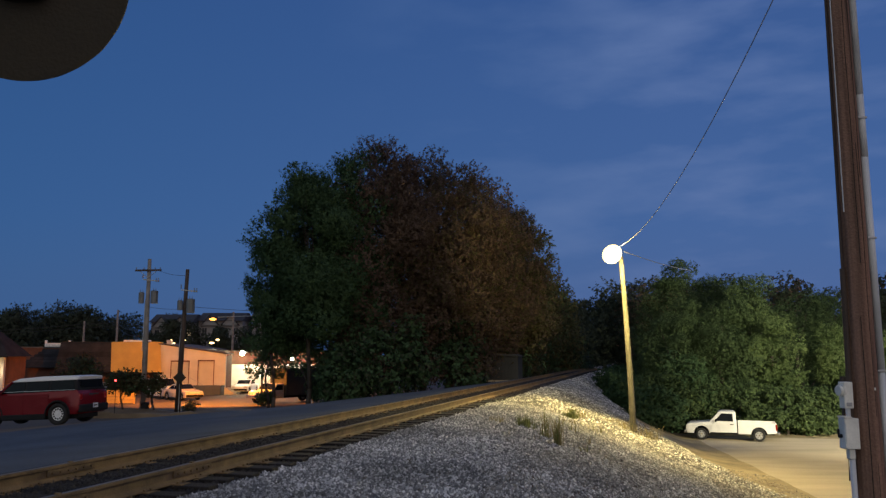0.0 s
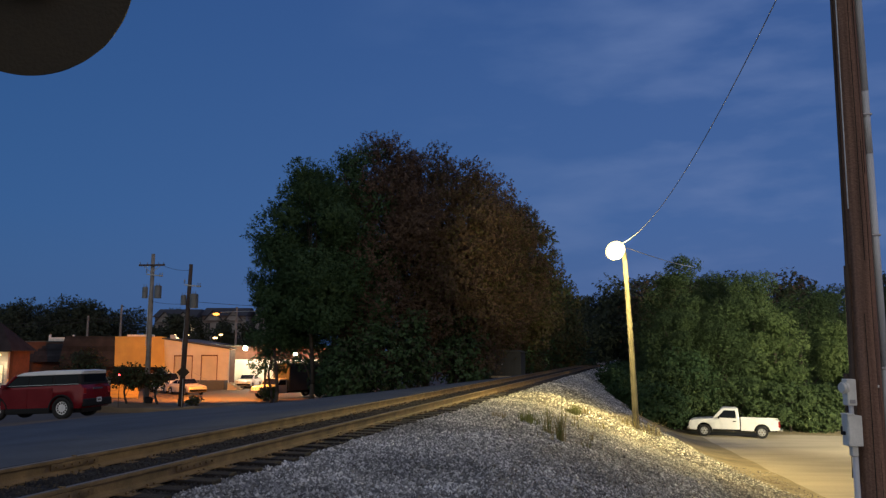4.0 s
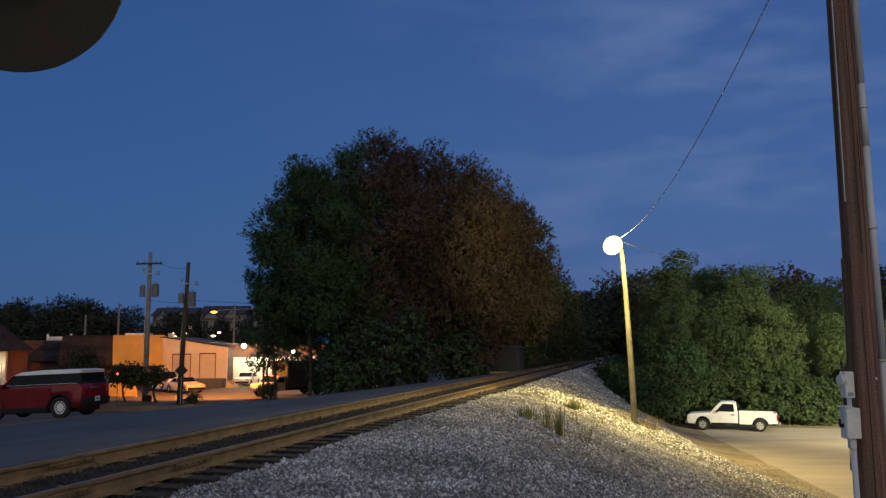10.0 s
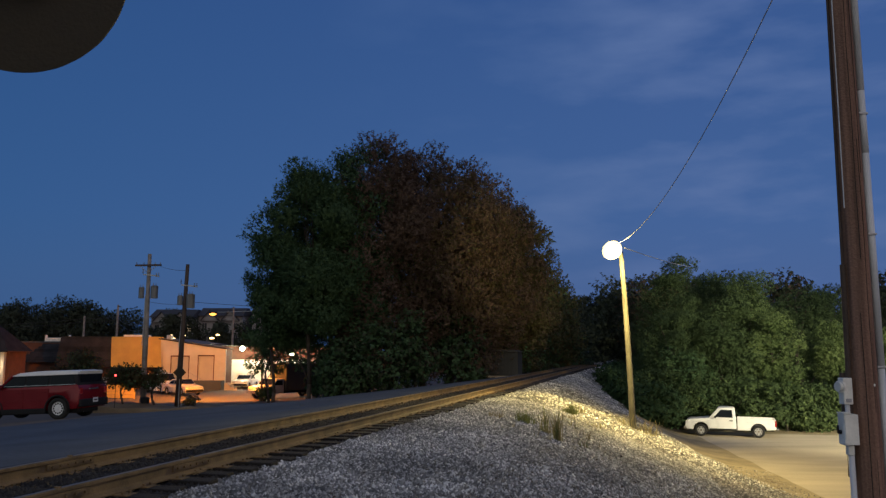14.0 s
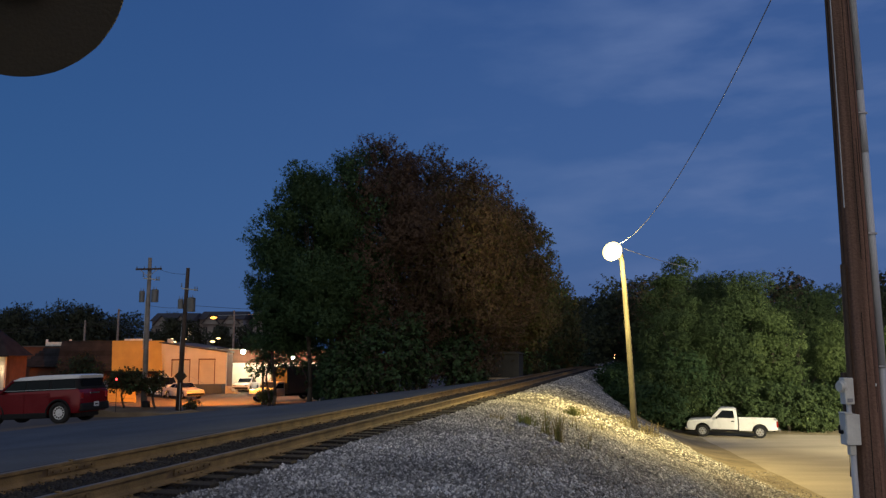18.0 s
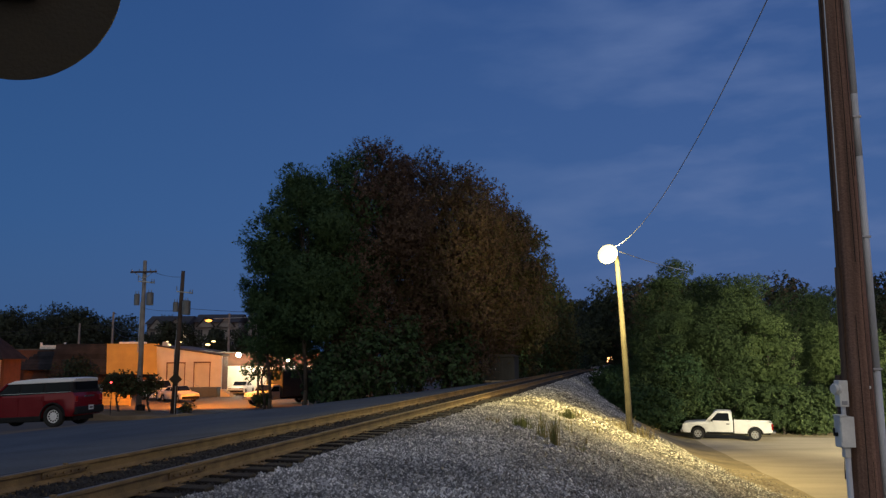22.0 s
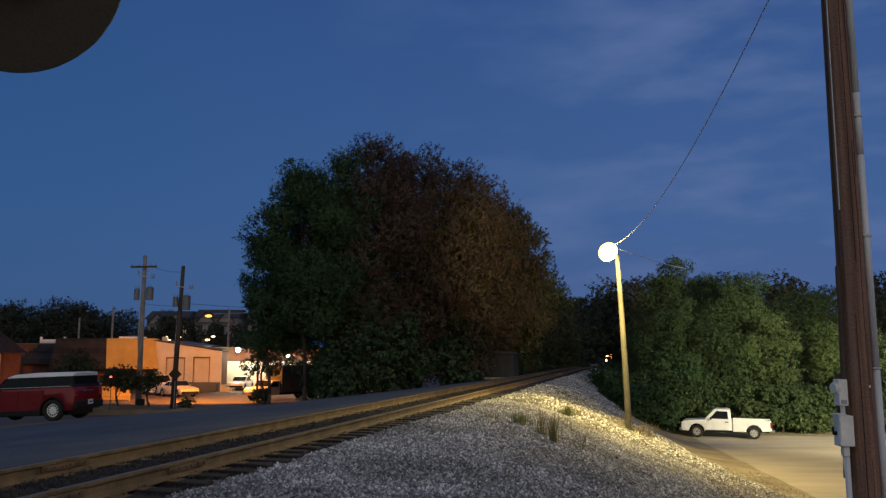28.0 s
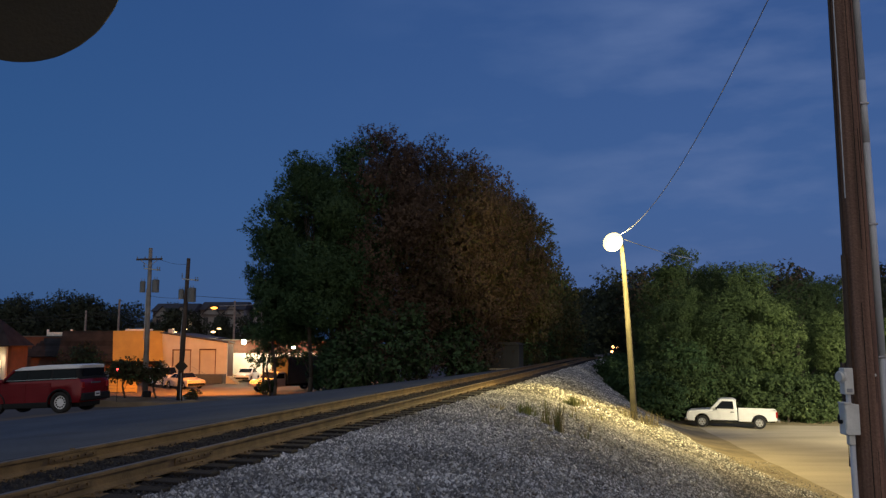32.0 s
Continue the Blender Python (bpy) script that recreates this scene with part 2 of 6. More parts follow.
M_RED = material("dark_red_car_paint", (0.175, 0.007, 0.013), 0.22, 0.25, 0.08, 2, 60, 0)
M_SILVER = material("pale_car_paint", (0.55, 0.52, 0.47), 0.3, 0.2, 0.05, 2, 40, 0)
M_TRIM = material("black_plastic", (0.012, 0.012, 0.013), 0.6, 0, 0.2, 4, 60, 0.05)
M_TRIM.node_tree.nodes["Principled BSDF"].inputs["Specular IOR Level"].default_value = 0.2
M_TYRE = material("tyre_rubber", (0.018, 0.018, 0.018), 0.85, 0, 0.2, 6, 60, 0.1)
M_RIM = material("silver_wheel", (0.55, 0.55, 0.55), 0.35, 0.6, 0.06, 6, 40, 0)
M_RIMW = material("white_steel_wheel", (0.80, 0.81, 0.82), 0.4, 0, 0.05, 6, 40, 0)
M_GLASS = glass("dark_car_glass")
M_TAIL = material("red_tail_lens", (0.30, 0.01, 0.01), 0.25, 0, 0.1, bump=0)
M_LENS = material("clear_lamp_lens", (0.6, 0.6, 0.6), 0.15, 0.3, 0.1, bump=0)
M_CHROME = material("chrome", (0.7, 0.7, 0.7), 0.2, 1.0, 0.05, bump=0)
M_PLATE = material("pale_plate", (0.55, 0.56, 0.58), 0.5, 0, 0.05, bump=0)
M_WALLW = material("white_painted_block", (0.56, 0.53, 0.48), 0.85, 0, 0.12, 0.7, 20, 0.2)
M_LAP = material("tan_lap_siding", (0.52, 0.34, 0.09), 0.8, 0, 0.12, 0.8, 30, 0.2)
M_SHINGLE = material("dark_shingle", (0.030, 0.030, 0.034), 0.9, 0, 0.3, 1.2, 30, 0.5, None, 0, None, 0.3)
M_SHINGLE.node_tree.nodes["Principled BSDF"].inputs["Specular IOR Level"].default_value = 0.08
M_BRICK = material("red_brick_wall", (0.13, 0.058, 0.038), 0.9, 0, 0.2, 1.5, 30, 0.3)
M_ROLLER = material("grey_roller_door", (0.50, 0.47, 0.42), 0.6, 0.1, 0.1, 0.8, 20, 0.1)
M_ROOFING = material("flat_roof_felt", (0.10, 0.10, 0.10), 0.9, 0, 0.2, 0.6, 20, 0.2)
M_SIDING = material("pale_apartment_siding", (0.24, 0.23, 0.225), 0.85, 0, 0.15, 0.2, 8, 0.1)
M_ROOFD = material("dark_apartment_roof", (0.05, 0.05, 0.055), 0.9, 0, 0.2, 0.2, 8, 0.1)
M_PANE = glass("dark_pane", (0.03, 0.035, 0.045))
M_SHED = material("weathered_metal_shed", (0.055, 0.056, 0.052), 0.7, 0.2, 0.2, 1.2, 20, 0.15)
M_BARK = material("bark", (0.055, 0.045, 0.037), 0.95, 0, 0.35, 3, 25, 0.7)
M_LEAF_G = leaf("green_leaves", (0.052, 0.085, 0.038), (0.086, 0.130, 0.056), 0.38)
M_LEAF_GD = leaf("deep_green_leaves", (0.046, 0.092, 0.042), (0.068, 0.120, 0.055))
M_LEAF_MY = leaf("dark_myrtle_leaves", (0.050, 0.046, 0.022), (0.075, 0.066, 0.030), 0.25)
M_LEAF_R = leaf("autumn_leaves", (0.110, 0.072, 0.054), (0.135, 0.096, 0.072))
M_LEAF_O = leaf("olive_leaves", (0.074, 0.070, 0.032), (0.094, 0.090, 0.040))
# bright vine green, with lamp light on the domes mixed into the colour
M_LEAF_V = leaf("lit_vine_leaves", (0.068, 0.110, 0.042), (0.165, 0.225, 0.090), 0.38)
M_LEAF_D = leaf("dark_far_leaves", (0.046, 0.058, 0.038), (0.066, 0.080, 0.050))
M_STRAW = leaf("dry_grass_blades", (0.30, 0.25, 0.12), (0.36, 0.30, 0.15), 0.3)
M_LITTER = leaf("brown_litter", (0.10, 0.06, 0.035), (0.14, 0.09, 0.05), 0.1)
M_LITTER_PALE = leaf("pale_litter", (0.5, 0.46, 0.38), (0.6, 0.56, 0.48), 0.1)
M_LITTER_TAN = leaf("tan_litter", (0.20, 0.14, 0.06), (0.30, 0.22, 0.10), 0.1)
M_WEED = leaf("green_weed_blades", (0.16, 0.19, 0.06), (0.24, 0.25, 0.09), 0.3)

# ---- building blocks ----
def part(name, bm, mat, parent=None, label="", smooth=False):
    """One mesh object from a bmesh, under its thing or part."""
    me = bpy.data.meshes.new(name)
    bm.to_mesh(me)
    bm.free()
    for m in mat if isinstance(mat, (list, tuple)) else (mat,):
        me.materials.append(m)
    if smooth:
        me.shade_smooth()
    ob = new(name, me)
    if parent:
        ob.parent = parent
    if label:
        ob["label"] = label
    return ob


def shared(name, me, parent, m):
    ob = new(name, me)
    ob.parent = parent
    ob.matrix_basis = m
    return ob


def thing(name, m, label, category, group="", kind=""):
    ob = new(name)
    ob.empty_display_size = 0.2
    ob.matrix_basis = m
    return tagged(ob, label, category, group, kind)


def box(bm, centre, size, rz=0, bevel=0.0, rx=0, ry=0):
    m = pose(*centre, rx, ry, rz) @ Matrix.Diagonal((*size, 1))
    made = bmesh.ops.create_cube(bm, size=1, matrix=m)
    if bevel:
        edges = list({e for v in made["verts"] for e in v.link_edges})
        bmesh.ops.bevel(bm, geom=edges, offset=bevel, segments=2, affect="EDGES", profile=0.5)
    return bm


def tube(bm, a, b, r0, r1=None, n=10, caps=True):
    a, b = Vector(a), Vector(b)
    m = Matrix.Translation((a + b) / 2) @ (b - a).to_track_quat("Z", "Y").to_matrix().to_4x4()
    bmesh.ops.create_cone(bm, cap_ends=caps, segments=n, radius1=r0, radius2=r0 if r1 is None else r1, depth=(b - a).length, matrix=m)
    return bm


def prism(bm, outline, width, y=0.0, inset=0.0, top=None):
    """Outline of (x, z) drawn out along y; above the height top the sides lean in by inset a metre."""
    def side(sign):
        vs = []
        for x, z in outline:
            lean = inset * max(0.0, z - top) if top is not None else 0.0
            vs.append(bm.verts.new((x, y + sign * (width / 2 - lean), z)))
        return vs
    a, b = side(-1), side(1)
    n = len(outline)
    for i in range(n):
        bm.faces.new((a[i], a[(i + 1) % n], b[(i + 1) % n], b[i]))
    bm.faces.new(a[::-1])
    bm.faces.new(b)
    bmesh.ops.recalc_face_normals(bm, faces=bm.faces)
    return bm


def bevelled(bm, w, seg=2, angle=25):
    es = [e for e in bm.edges if len(e.link_faces) == 2 and e.calc_face_angle(0) > radians(angle)]
    bmesh.ops.bevel(bm, geom=es, offset=w, segments=seg, affect="EDGES", profile=0.5)
    return bm


B = bmesh.new


def mesh_from(name, verts, faces, mats, index=None, smooth=False):
    me = bpy.data.meshes.new(name)
    me.from_pydata([tuple(v) for v in verts] if not isinstance(verts, list) else verts, [], faces)
    for m in mats:
        me.materials.append(m)
    if index is not None:
        me.polygons.foreach_set("material_index", index)
    if smooth:
        me.shade_smooth()
    me.update()
    return me


def quads_mesh(name, v, mats, index=None):
    """v: n faces x k corners x 3."""
    n, k = len(v), np.asarray(v).shape[1]
    me = bpy.data.meshes.new(name)
    me.vertices.add(n * k)
    me.vertices.foreach_set("co", np.asarray(v, dtype=np.float32).reshape(-1))
    me.loops.add(n * k)
    me.loops.foreach_set("vertex_index", np.arange(n * k, dtype=np.int32))
    me.polygons.add(n)
    me.polygons.foreach_set("loop_start", np.arange(0, n * k, k, dtype=np.int32))
    for m in mats:
        me.materials.append(m)
    if index is not None:
        me.polygons.foreach_set("material_index", np.asarray(index, dtype=np.int32))
    me.update()
    me.validate()
    return me


# ---- the lie of the land: s runs along the track, d to the left of it ----
AZ = radians(13.91)
ALONG, LEFT = Vector((math.sin(AZ), math.cos(AZ), 0)), Vector((-math.cos(AZ), math.sin(AZ), 0))
RAILS = (5.47, 6.97)
TRACK_MID = 6.22
RAIL_TOP = 0.245


def smooth(a, b, x):
    t = min(1.0, max(0.0, (x - a) / (b - a)))
    return t * t * (3 - 2 * t)


def fall(s):
    return -1.5 * smooth(75, 205, s)


def bend(s):
    return 0.0295 * max(0.0, s - 190) * smooth(190, 230, s) - 14.0 * smooth(310, 600, s)


def toe(s):
    return min(-1.2, -5.6 + 0.14 * (max(s, 4.0) - 28.4))


def crest(s):
    return min(2.0 + 0.28 * (max(s, 4.0) - 10.0), 4.7)


def dirt(s):
    return min(4.5, max(0.9, 0.9 + 0.16 * (s - 26))) if s < 62 else 2.0


def road_edge(s):
    return 19.5 - 0.30 * max(0.0, min(s, 66) - 33) + 0.03 * max(0, 33 - s)


def interp(x, pts):
    for (a, u), (b, v) in zip(pts, pts[1:]):
        if x <= b:
            return u + (v - u) * max(0.0, (x - a) / (b - a))
    return pts[-1][1]


def height(s, d):
    d0 = d - bend(s)
    if d0 < 4.8:
        c, t = min(4.75, crest(s) + 0.7), toe(s)
        if d0 >= c:
            z = 0.0
        elif d0 <= t:
            z = -3.05
        else:
            u = (c - d0) / (c - t)
            a = min(0.6, (4.0 - 2.5 * smooth(18, 32, s)) / (c - t))
            b = 0.30
            q = u * u / (2 * a) if u < a else u - a / 2
            if u > 1 - b:
                q = 1 - a / 2 - b / 2 - (1 - u) ** 2 / (2 * b)
            z = -3.05 * q / (1 - a / 2 - b / 2)
    elif d0 < 8.0:
        z = interp(d0, ((4.8, 0.0), (4.95, 0.005), (5.38, 0.005), (5.62, 0.04), (6.85, 0.04), (7.1, 0.005), (7.55, 0.015), (8.0, 0.07)))
    else:
        e = road_edge(s)
        ze = 0.07 - 0.0767 * (e - 8.0) - 0.29 * smooth(25, 37, s)
        k = 1.0 + 3.0 * (1 - smooth(29, 34, s))
        z = interp(d0, ((8.0, 0.07), (e, ze), (e + k, ze - 0.09 * k), (e + k + 3.5, -1.95), (e + k + 8.0, -2.15), (90, -2.15)))
    return z + fall(s)


def at(s, d, dz=0.0):
    p = ALONG * s + LEFT * d
    return Vector((p.x, p.y, height(s, d) + dz))


def ground_z(x, y):
    p = Vector((x, y, 0))
    return height(p.dot(ALONG), p.dot(LEFT))


def uneven(p, d):
    k = 0.05 if d < 4.5 else 0.02
    return k * (noise.noise((p.x * 0.45, p.y * 0.45, 0)) + 0.5 * noise.noise((p.x * 1.7, p.y * 1.7, 3)))


# ---- the ground ----
def build_ground():
    ss = list(np.arange(-14, 60, 0.5)) + list(np.arange(60, 130, 2.5)) + list(np.arange(130, 260, 10)) + [300, 360, 450, 600, 900, 1400, 2400]
    ss = [-2400, -900, -300, -100, -50, -30, -20] + ss
    bands = [(lambda s: -2400, lambda s: -60 + toe(s), 5, 4), (lambda s: -60 + toe(s), lambda s: toe(s), 22, 3), (lambda s: toe(s), lambda s: toe(s) + dirt(s), 5, 6), (lambda s: toe(s) + dirt(s), lambda s: 4.93 + bend(s), 30, 0),
             (lambda s: 4.93 + bend(s), lambda s: 8.0 + bend(s), 20, 7), (lambda s: 8.0 + bend(s), lambda s: road_edge(s) + bend(s), 12, 1),
             (lambda s: road_edge(s) + bend(s), lambda s: road_edge(s) + 13 + bend(s), 10, 2), (lambda s: road_edge(s) + 13 + bend(s), lambda s: 120 + bend(s), 14, 5),
             (lambda s: 120 + bend(s), lambda s: 2400, 5, 4)]
    verts, faces, index = [], [], []
    cols = []
    for k, (f0, f1, n, m) in enumerate(bands):
        for i in range(n if k < len(bands) - 1 else n + 1):
            cols.append((k, i / n, f0, f1))
    for s in ss:
        for k, u, f0, f1 in cols:
            d = f0(s) + (f1(s) - f0(s)) * u
            p = at(s, d)
            if -14 < s < 130 and abs(d) < 60:
                p.z += uneven(p, d)
            verts.append((p.x, p.y, p.z))
    w = len(cols)
    for r in range(len(ss) - 1):
        for c in range(w - 1):
            faces.append((r * w + c + 1, r * w + c, (r + 1) * w + c, (r + 1) * w + c + 1))
            k = bands[cols[c][0]][3]
            if k == 1 and ss[r] > 66:
                k = 4
            if k == 3 and ss[r] > 49:
                k = 6 if ss[r] < 53 else 4
            if k == 6 and ss[r] > 60:
                k = 4
            index.append(k)
    me = mesh_from("ground", verts, faces, [M_BALLAST, M_ASPHALT, M_SOIL, M_LOT, M_GRASSY, M_YARD, M_DIRT, M_BALLAST_DARK], index, True)
    tagged(new("ground", me), "gravel railway bank, asphalt road, soil and pale lot", "ground", kind="structure")


build_ground()


# ---- railway track ----
def build_track():
    track = thing("railway_track", pose(0, 0, 0), "single railway track with rusty rails on dark wooden ties", "railway track")
    ss = list(np.arange(-8, 70, 2.0)) + list(np.arange(70, 200, 8.0)) + list(np.arange(200, 720, 20.0))
    half = ((-0.076, -0.186), (0.076, -0.186), (0.076, -0.172), (0.018, -0.148), (0.010, -0.136), (0.010, -0.050), (0.035, -0.040), (0.037, -0.010), (0.028, 0.0),
            (-0.028, 0.0), (-0.037, -0.010), (-0.035, -0.040), (-0.010, -0.050), (-0.010, -0.136), (-0.018, -0.148), (-0.076, -0.172))
    for d in RAILS:
        verts, faces, index = [], [], []
        n = len(half)
        for s in ss:
            for a, z in half:
                p = ALONG * s + LEFT * (d + bend(s) - a)
                verts.append((p.x, p.y, RAIL_TOP + z + fall(s)))
        for i in range(len(ss) - 1):
            for j in range(n):
                k = (j + 1) % n
                faces.append((i * n + j, i * n + k, (i + 1) * n + k, (i + 1) * n + j))
                index.append(1 if j == 8 else 0)
        ob = new("rail", mesh_from("rail", verts, faces, [M_RUST, M_RAILTOP], index))
        ob.parent = track
    # ties with plates and spikes
    bm = box(B(), (0, 0, -0.08), (2.59, 0.22, 0.17), bevel=0.015)
    for v in bm.verts:
        v.co += Vector((0, 0.012, 0.012)) * noise.noise(v.co * 4)
    tie_me = bpy.data.meshes.new("tie")
    bm.to_mesh(tie_me)
    bm.free()
    tie_me.materials.append(M_TIE)
    bm = box(B(), (0, 0, 0.006), (0.36, 0.19, 0.014), bevel=0.003)
    plate_me = bpy.data.meshes.new("tie_plate")
    for x in (-0.11, 0.11):
        for y in (-0.06, 0.06):
            box(bm, (x, y, 0.02), (0.03, 0.03, 0.04), bevel=0.004)
    bm.to_mesh(plate_me)
    bm.free()
    plate_me.materials.append(M_RUST)
    rng = random.Random(4)
    far = B()
    s = -6.0
    i = 0
    while s < 200:
        if s < 62:
            c = ALONG * s + LEFT * (TRACK_MID + rng.uniform(-0.10, 0.10))
            m = Matrix.Translation((c.x, c.y, RAIL_TOP - 0.190 + rng.uniform(-0.012, 0.004) + fall(s))) @ Matrix.Rotation(-AZ + rng.uniform(-0.02, 0.02), 4, "Z")
            tie = shared("crosstie", tie_me, track, m)
            if 4 < s < 40:
                for d in RAILS:
                    shared("tie_plate", plate_me, tie, Matrix.Translation((TRACK_MID - d, 0, 0.004)))
        else:
            c = ALONG * s + LEFT * TRACK_MID
            box(far, (c.x, c.y, RAIL_TOP - 0.27 + fall(s)), (2.59, 0.22, 0.17), rz=-13.91)
        s += rng.uniform(0.49, 0.56)
    part("far_crossties", far, M_TIE, track)["kind"] = "stuff"
    # bars that join the rails, with their bolts
    for d, s in ((5.47, 9.07), (5.47, 6.72), (6.97, 8.75)):
        bm = B()
        for side in (-1, 1):
            box(bm, (side * 0.022, 0, -0.085), (0.02, 0.86, 0.075), bevel=0.004)
            for k in range(6):
                tube(bm, (side * 0.03, -0.35 + 0.14 * k, -0.085), (side * 0.055, -0.35 + 0.14 * k, -0.085), 0.017, n=6)
        box(bm, (0, 0, -0.06), (0.05, 0.05, 0.15), bevel=0.004)
        c = ALONG * s + LEFT * d
        ob = part("joint_bar", bm, M_RUST, track, "bolted rusty joint bar")
        ob.matrix_basis = Matrix.Translation((c.x, c.y, RAIL_TOP)) @ Matrix.Rotation(-AZ, 4, "Z")


build_track()


# ---- poles ----
def build_service_pole():
    """Wooden pole with conduit, meter and switch box."""
    x, y = 4.724, 9.0
    z0 = ground_z(x, y)
    pole = thing("utility_pole", pose(x, y, z0), "brown weathered wooden utility pole with grey conduit and meter boxes", "utility pole")
    h = 9.4
    bm = B()
    bmesh.ops.create_cone(bm, cap_ends=True, segments=60, radius1=0.160, radius2=0.112, depth=h + 0.5, matrix=Matrix.Translation((0, 0, h / 2 - 0.25)))
    bmesh.ops.subdivide_edges(bm, edges=[e for e in bm.edges if abs(e.verts[0].co.z - e.verts[1].co.z) > 1], cuts=30)
    for v in bm.verts:
        a = math.atan2(v.co.y, v.co.x)
        k = 1 + 0.03 * noise.noise((a * 2.2, 0.3 * v.co.z, 1)) - 0.16 * max(0, noise.noise((a * 9, 0.10 * v.co.z, 5)) - 0.30)
        v.co.x, v.co.y = v.co.x * k, v.co.y * k
    part("shaft", bm, M_POLE, pole, "", True)
    for a0, z0_, z1_ in ((-96, 3.9, 8.8), (-74, 2.2, 5.3), (-110, 1.0, 3.3), (-60, 4.9, 7.5), (-84, 0.2, 1.7)):
        bm, p = B(), None
        for k in range(13):
            z = z0_ + (z1_ - z0_) * k / 12
            a = radians(a0 + 7 * noise.noise((z * 0.8, a0, 0)))
            r = 0.160 - 0.0049 * (z + 0.5) - 0.001
            q = Vector((r * math.cos(a), r * math.sin(a), z))
            if p:
                tube(bm, p, q, 0.0045, n=5)
            p = q
        part("drying_crack", bm, M_TIE, pole, "dark drying crack")
    bm = B()
    zs = [-0.2, 0.9, 2.68, 5.15, 5.9, 9.0]
    def off(z):
        return 0.160 - 0.0051 * z + 0.042
    for a, b in zip(zs, zs[1:]):
        tube(bm, (off(a), -0.03, a), (off(b), -0.03, b), 0.042, n=16)
    part("conduit", bm, M_PVC, pole, "grey plastic conduit", True)
    for z in (1.2, 2.70, 4.2, 5.62, 7.4):
        bm = box(B(), (off(z) - 0.012, -0.075, z), (0.10, 0.010, 0.022), bevel=0.003)
        box(bm, (off(z) + 0.043, -0.03, z), (0.006, 0.08, 0.022))
        part("conduit_strap", bm, M_STEEL, pole)
    bm = B()
    tube(bm, (-0.128, -0.072, 4.5), (-0.108, -0.062, 8.9), 0.007, n=8)
    part("ground_wire", bm, M_PVC, pole)
    bm = B()
    tube(bm, (-0.185, -0.02, 1.5), (-0.165, -0.02, 3.85), 0.03, n=10)
    tube(bm, (-0.165, -0.02, 3.85), (-0.125, 0.0, 9.0), 0.014, n=8)
    tube(bm, (-0.235, -0.02, 1.5), (-0.188, -0.02, 2.9), 0.014, n=8)
    part("service_cable", bm, M_POLE_DARK, pole, "brown cable run in a moulding")
    # meter box
    zb = 1.13 - z0
    mb = part("meter_box", box(B(), (-0.160, -0.05, zb), (0.105, 0.12, 0.29), bevel=0.010), M_BOX, pole, "pale grey metal meter box")
    bm = tube(B(), (-0.205, -0.06, zb + 0.05), (-0.235, -0.07, zb + 0.05), 0.068, n=24)
    tube(bm, (-0.225, -0.07, zb + 0.05), (-0.262, -0.08, zb + 0.05), 0.058, 0.052, n=24)
    part("meter", bm, M_BOX, mb, "round meter with glass dome")
    bm = box(B(), (-0.160, -0.112, zb - 0.10), (0.06, 0.010, 0.04), bevel=0.003)
    part("cover_latch", bm, M_STEEL, mb)
    tb = part("conduit_nipple", tube(B(), (-0.15, -0.05, zb - 0.24), (-0.15, -0.05, zb - 0.14), 0.026, n=12), M_PVC, pole)
    # switch box
    zb = 0.715 - z0
    sb = part("switch_box", box(B(), (-0.168, -0.06, zb), (0.145, 0.14, 0.335), bevel=0.010), M_BOX, pole, "pale grey metal switch box")
    bm = box(B(), (-0.160, -0.138, zb), (0.150, 0.016, 0.33), bevel=0.006)
    for z in (-0.13, 0.13):
        box(bm, (-0.240, -0.138, zb + z), (0.014, 0.02, 0.035), bevel=0.003)
    part("door", bm, M_BOX, sb)
    part("rain_cap", box(B(), (-0.205, -0.07, zb + 0.176), (0.085, 0.16, 0.018), bevel=0.004), M_BOX, sb)
    bm = tube(B(), (-0.235, -0.06, zb - 0.03), (-0.27, -0.06, zb - 0.03), 0.022, n=12)
    box(bm, (-0.275, -0.06, zb + 0.0), (0.016, 0.025, 0.09), bevel=0.004)
    part("switch_lever", bm, M_TRIM, sb)
    ol = part("outlet", box(B(), (-0.155, -0.06, zb - 0.225), (0.07, 0.08, 0.11), bevel=0.012), M_BOX, pole, "small pale outlet box")
    rp = part("riser", tube(B(), (-0.145, -0.06, zb - 0.27), (-0.125, -0.05, -0.2), 0.032, n=14), M_PVC, pole, "grey plastic riser pipe", True)
    part("staple", box(B(), (0.03, -0.17, 1.2 - z0), (0.015, 0.012, 0.03), bevel=0.003), M_BOX, pole, "small pale tag")
    part("mounting_board", box(B(), (-0.165, 0.03, 0.93 - z0), (0.16, 0.05, 0.80), bevel=0.008), M_POLE_DARK, pole)
    for ob in (mb, tb, sb, ol, rp):
        ob.location.x = -0.075
    return pole


def sagging(name, a, b, sag, r, mat, label, n=24):
    a, b = Vector(a), Vector(b)
    cu = bpy.data.curves.new(name, "CURVE")
    cu.dimensions, cu.bevel_depth, cu.bevel_resolution = "3D", r, 1
    sp = cu.splines.new("POLY")
    sp.points.add(n)
    for i in range(n + 1):
        u = i / n
        p = a.lerp(b, u)
        sp.points[i].co = (p.x, p.y, p.z - 4 * sag * u * (1 - u), 1)
    cu.materials.append(mat)
    return tagged(new(name, cu), label, "cable")


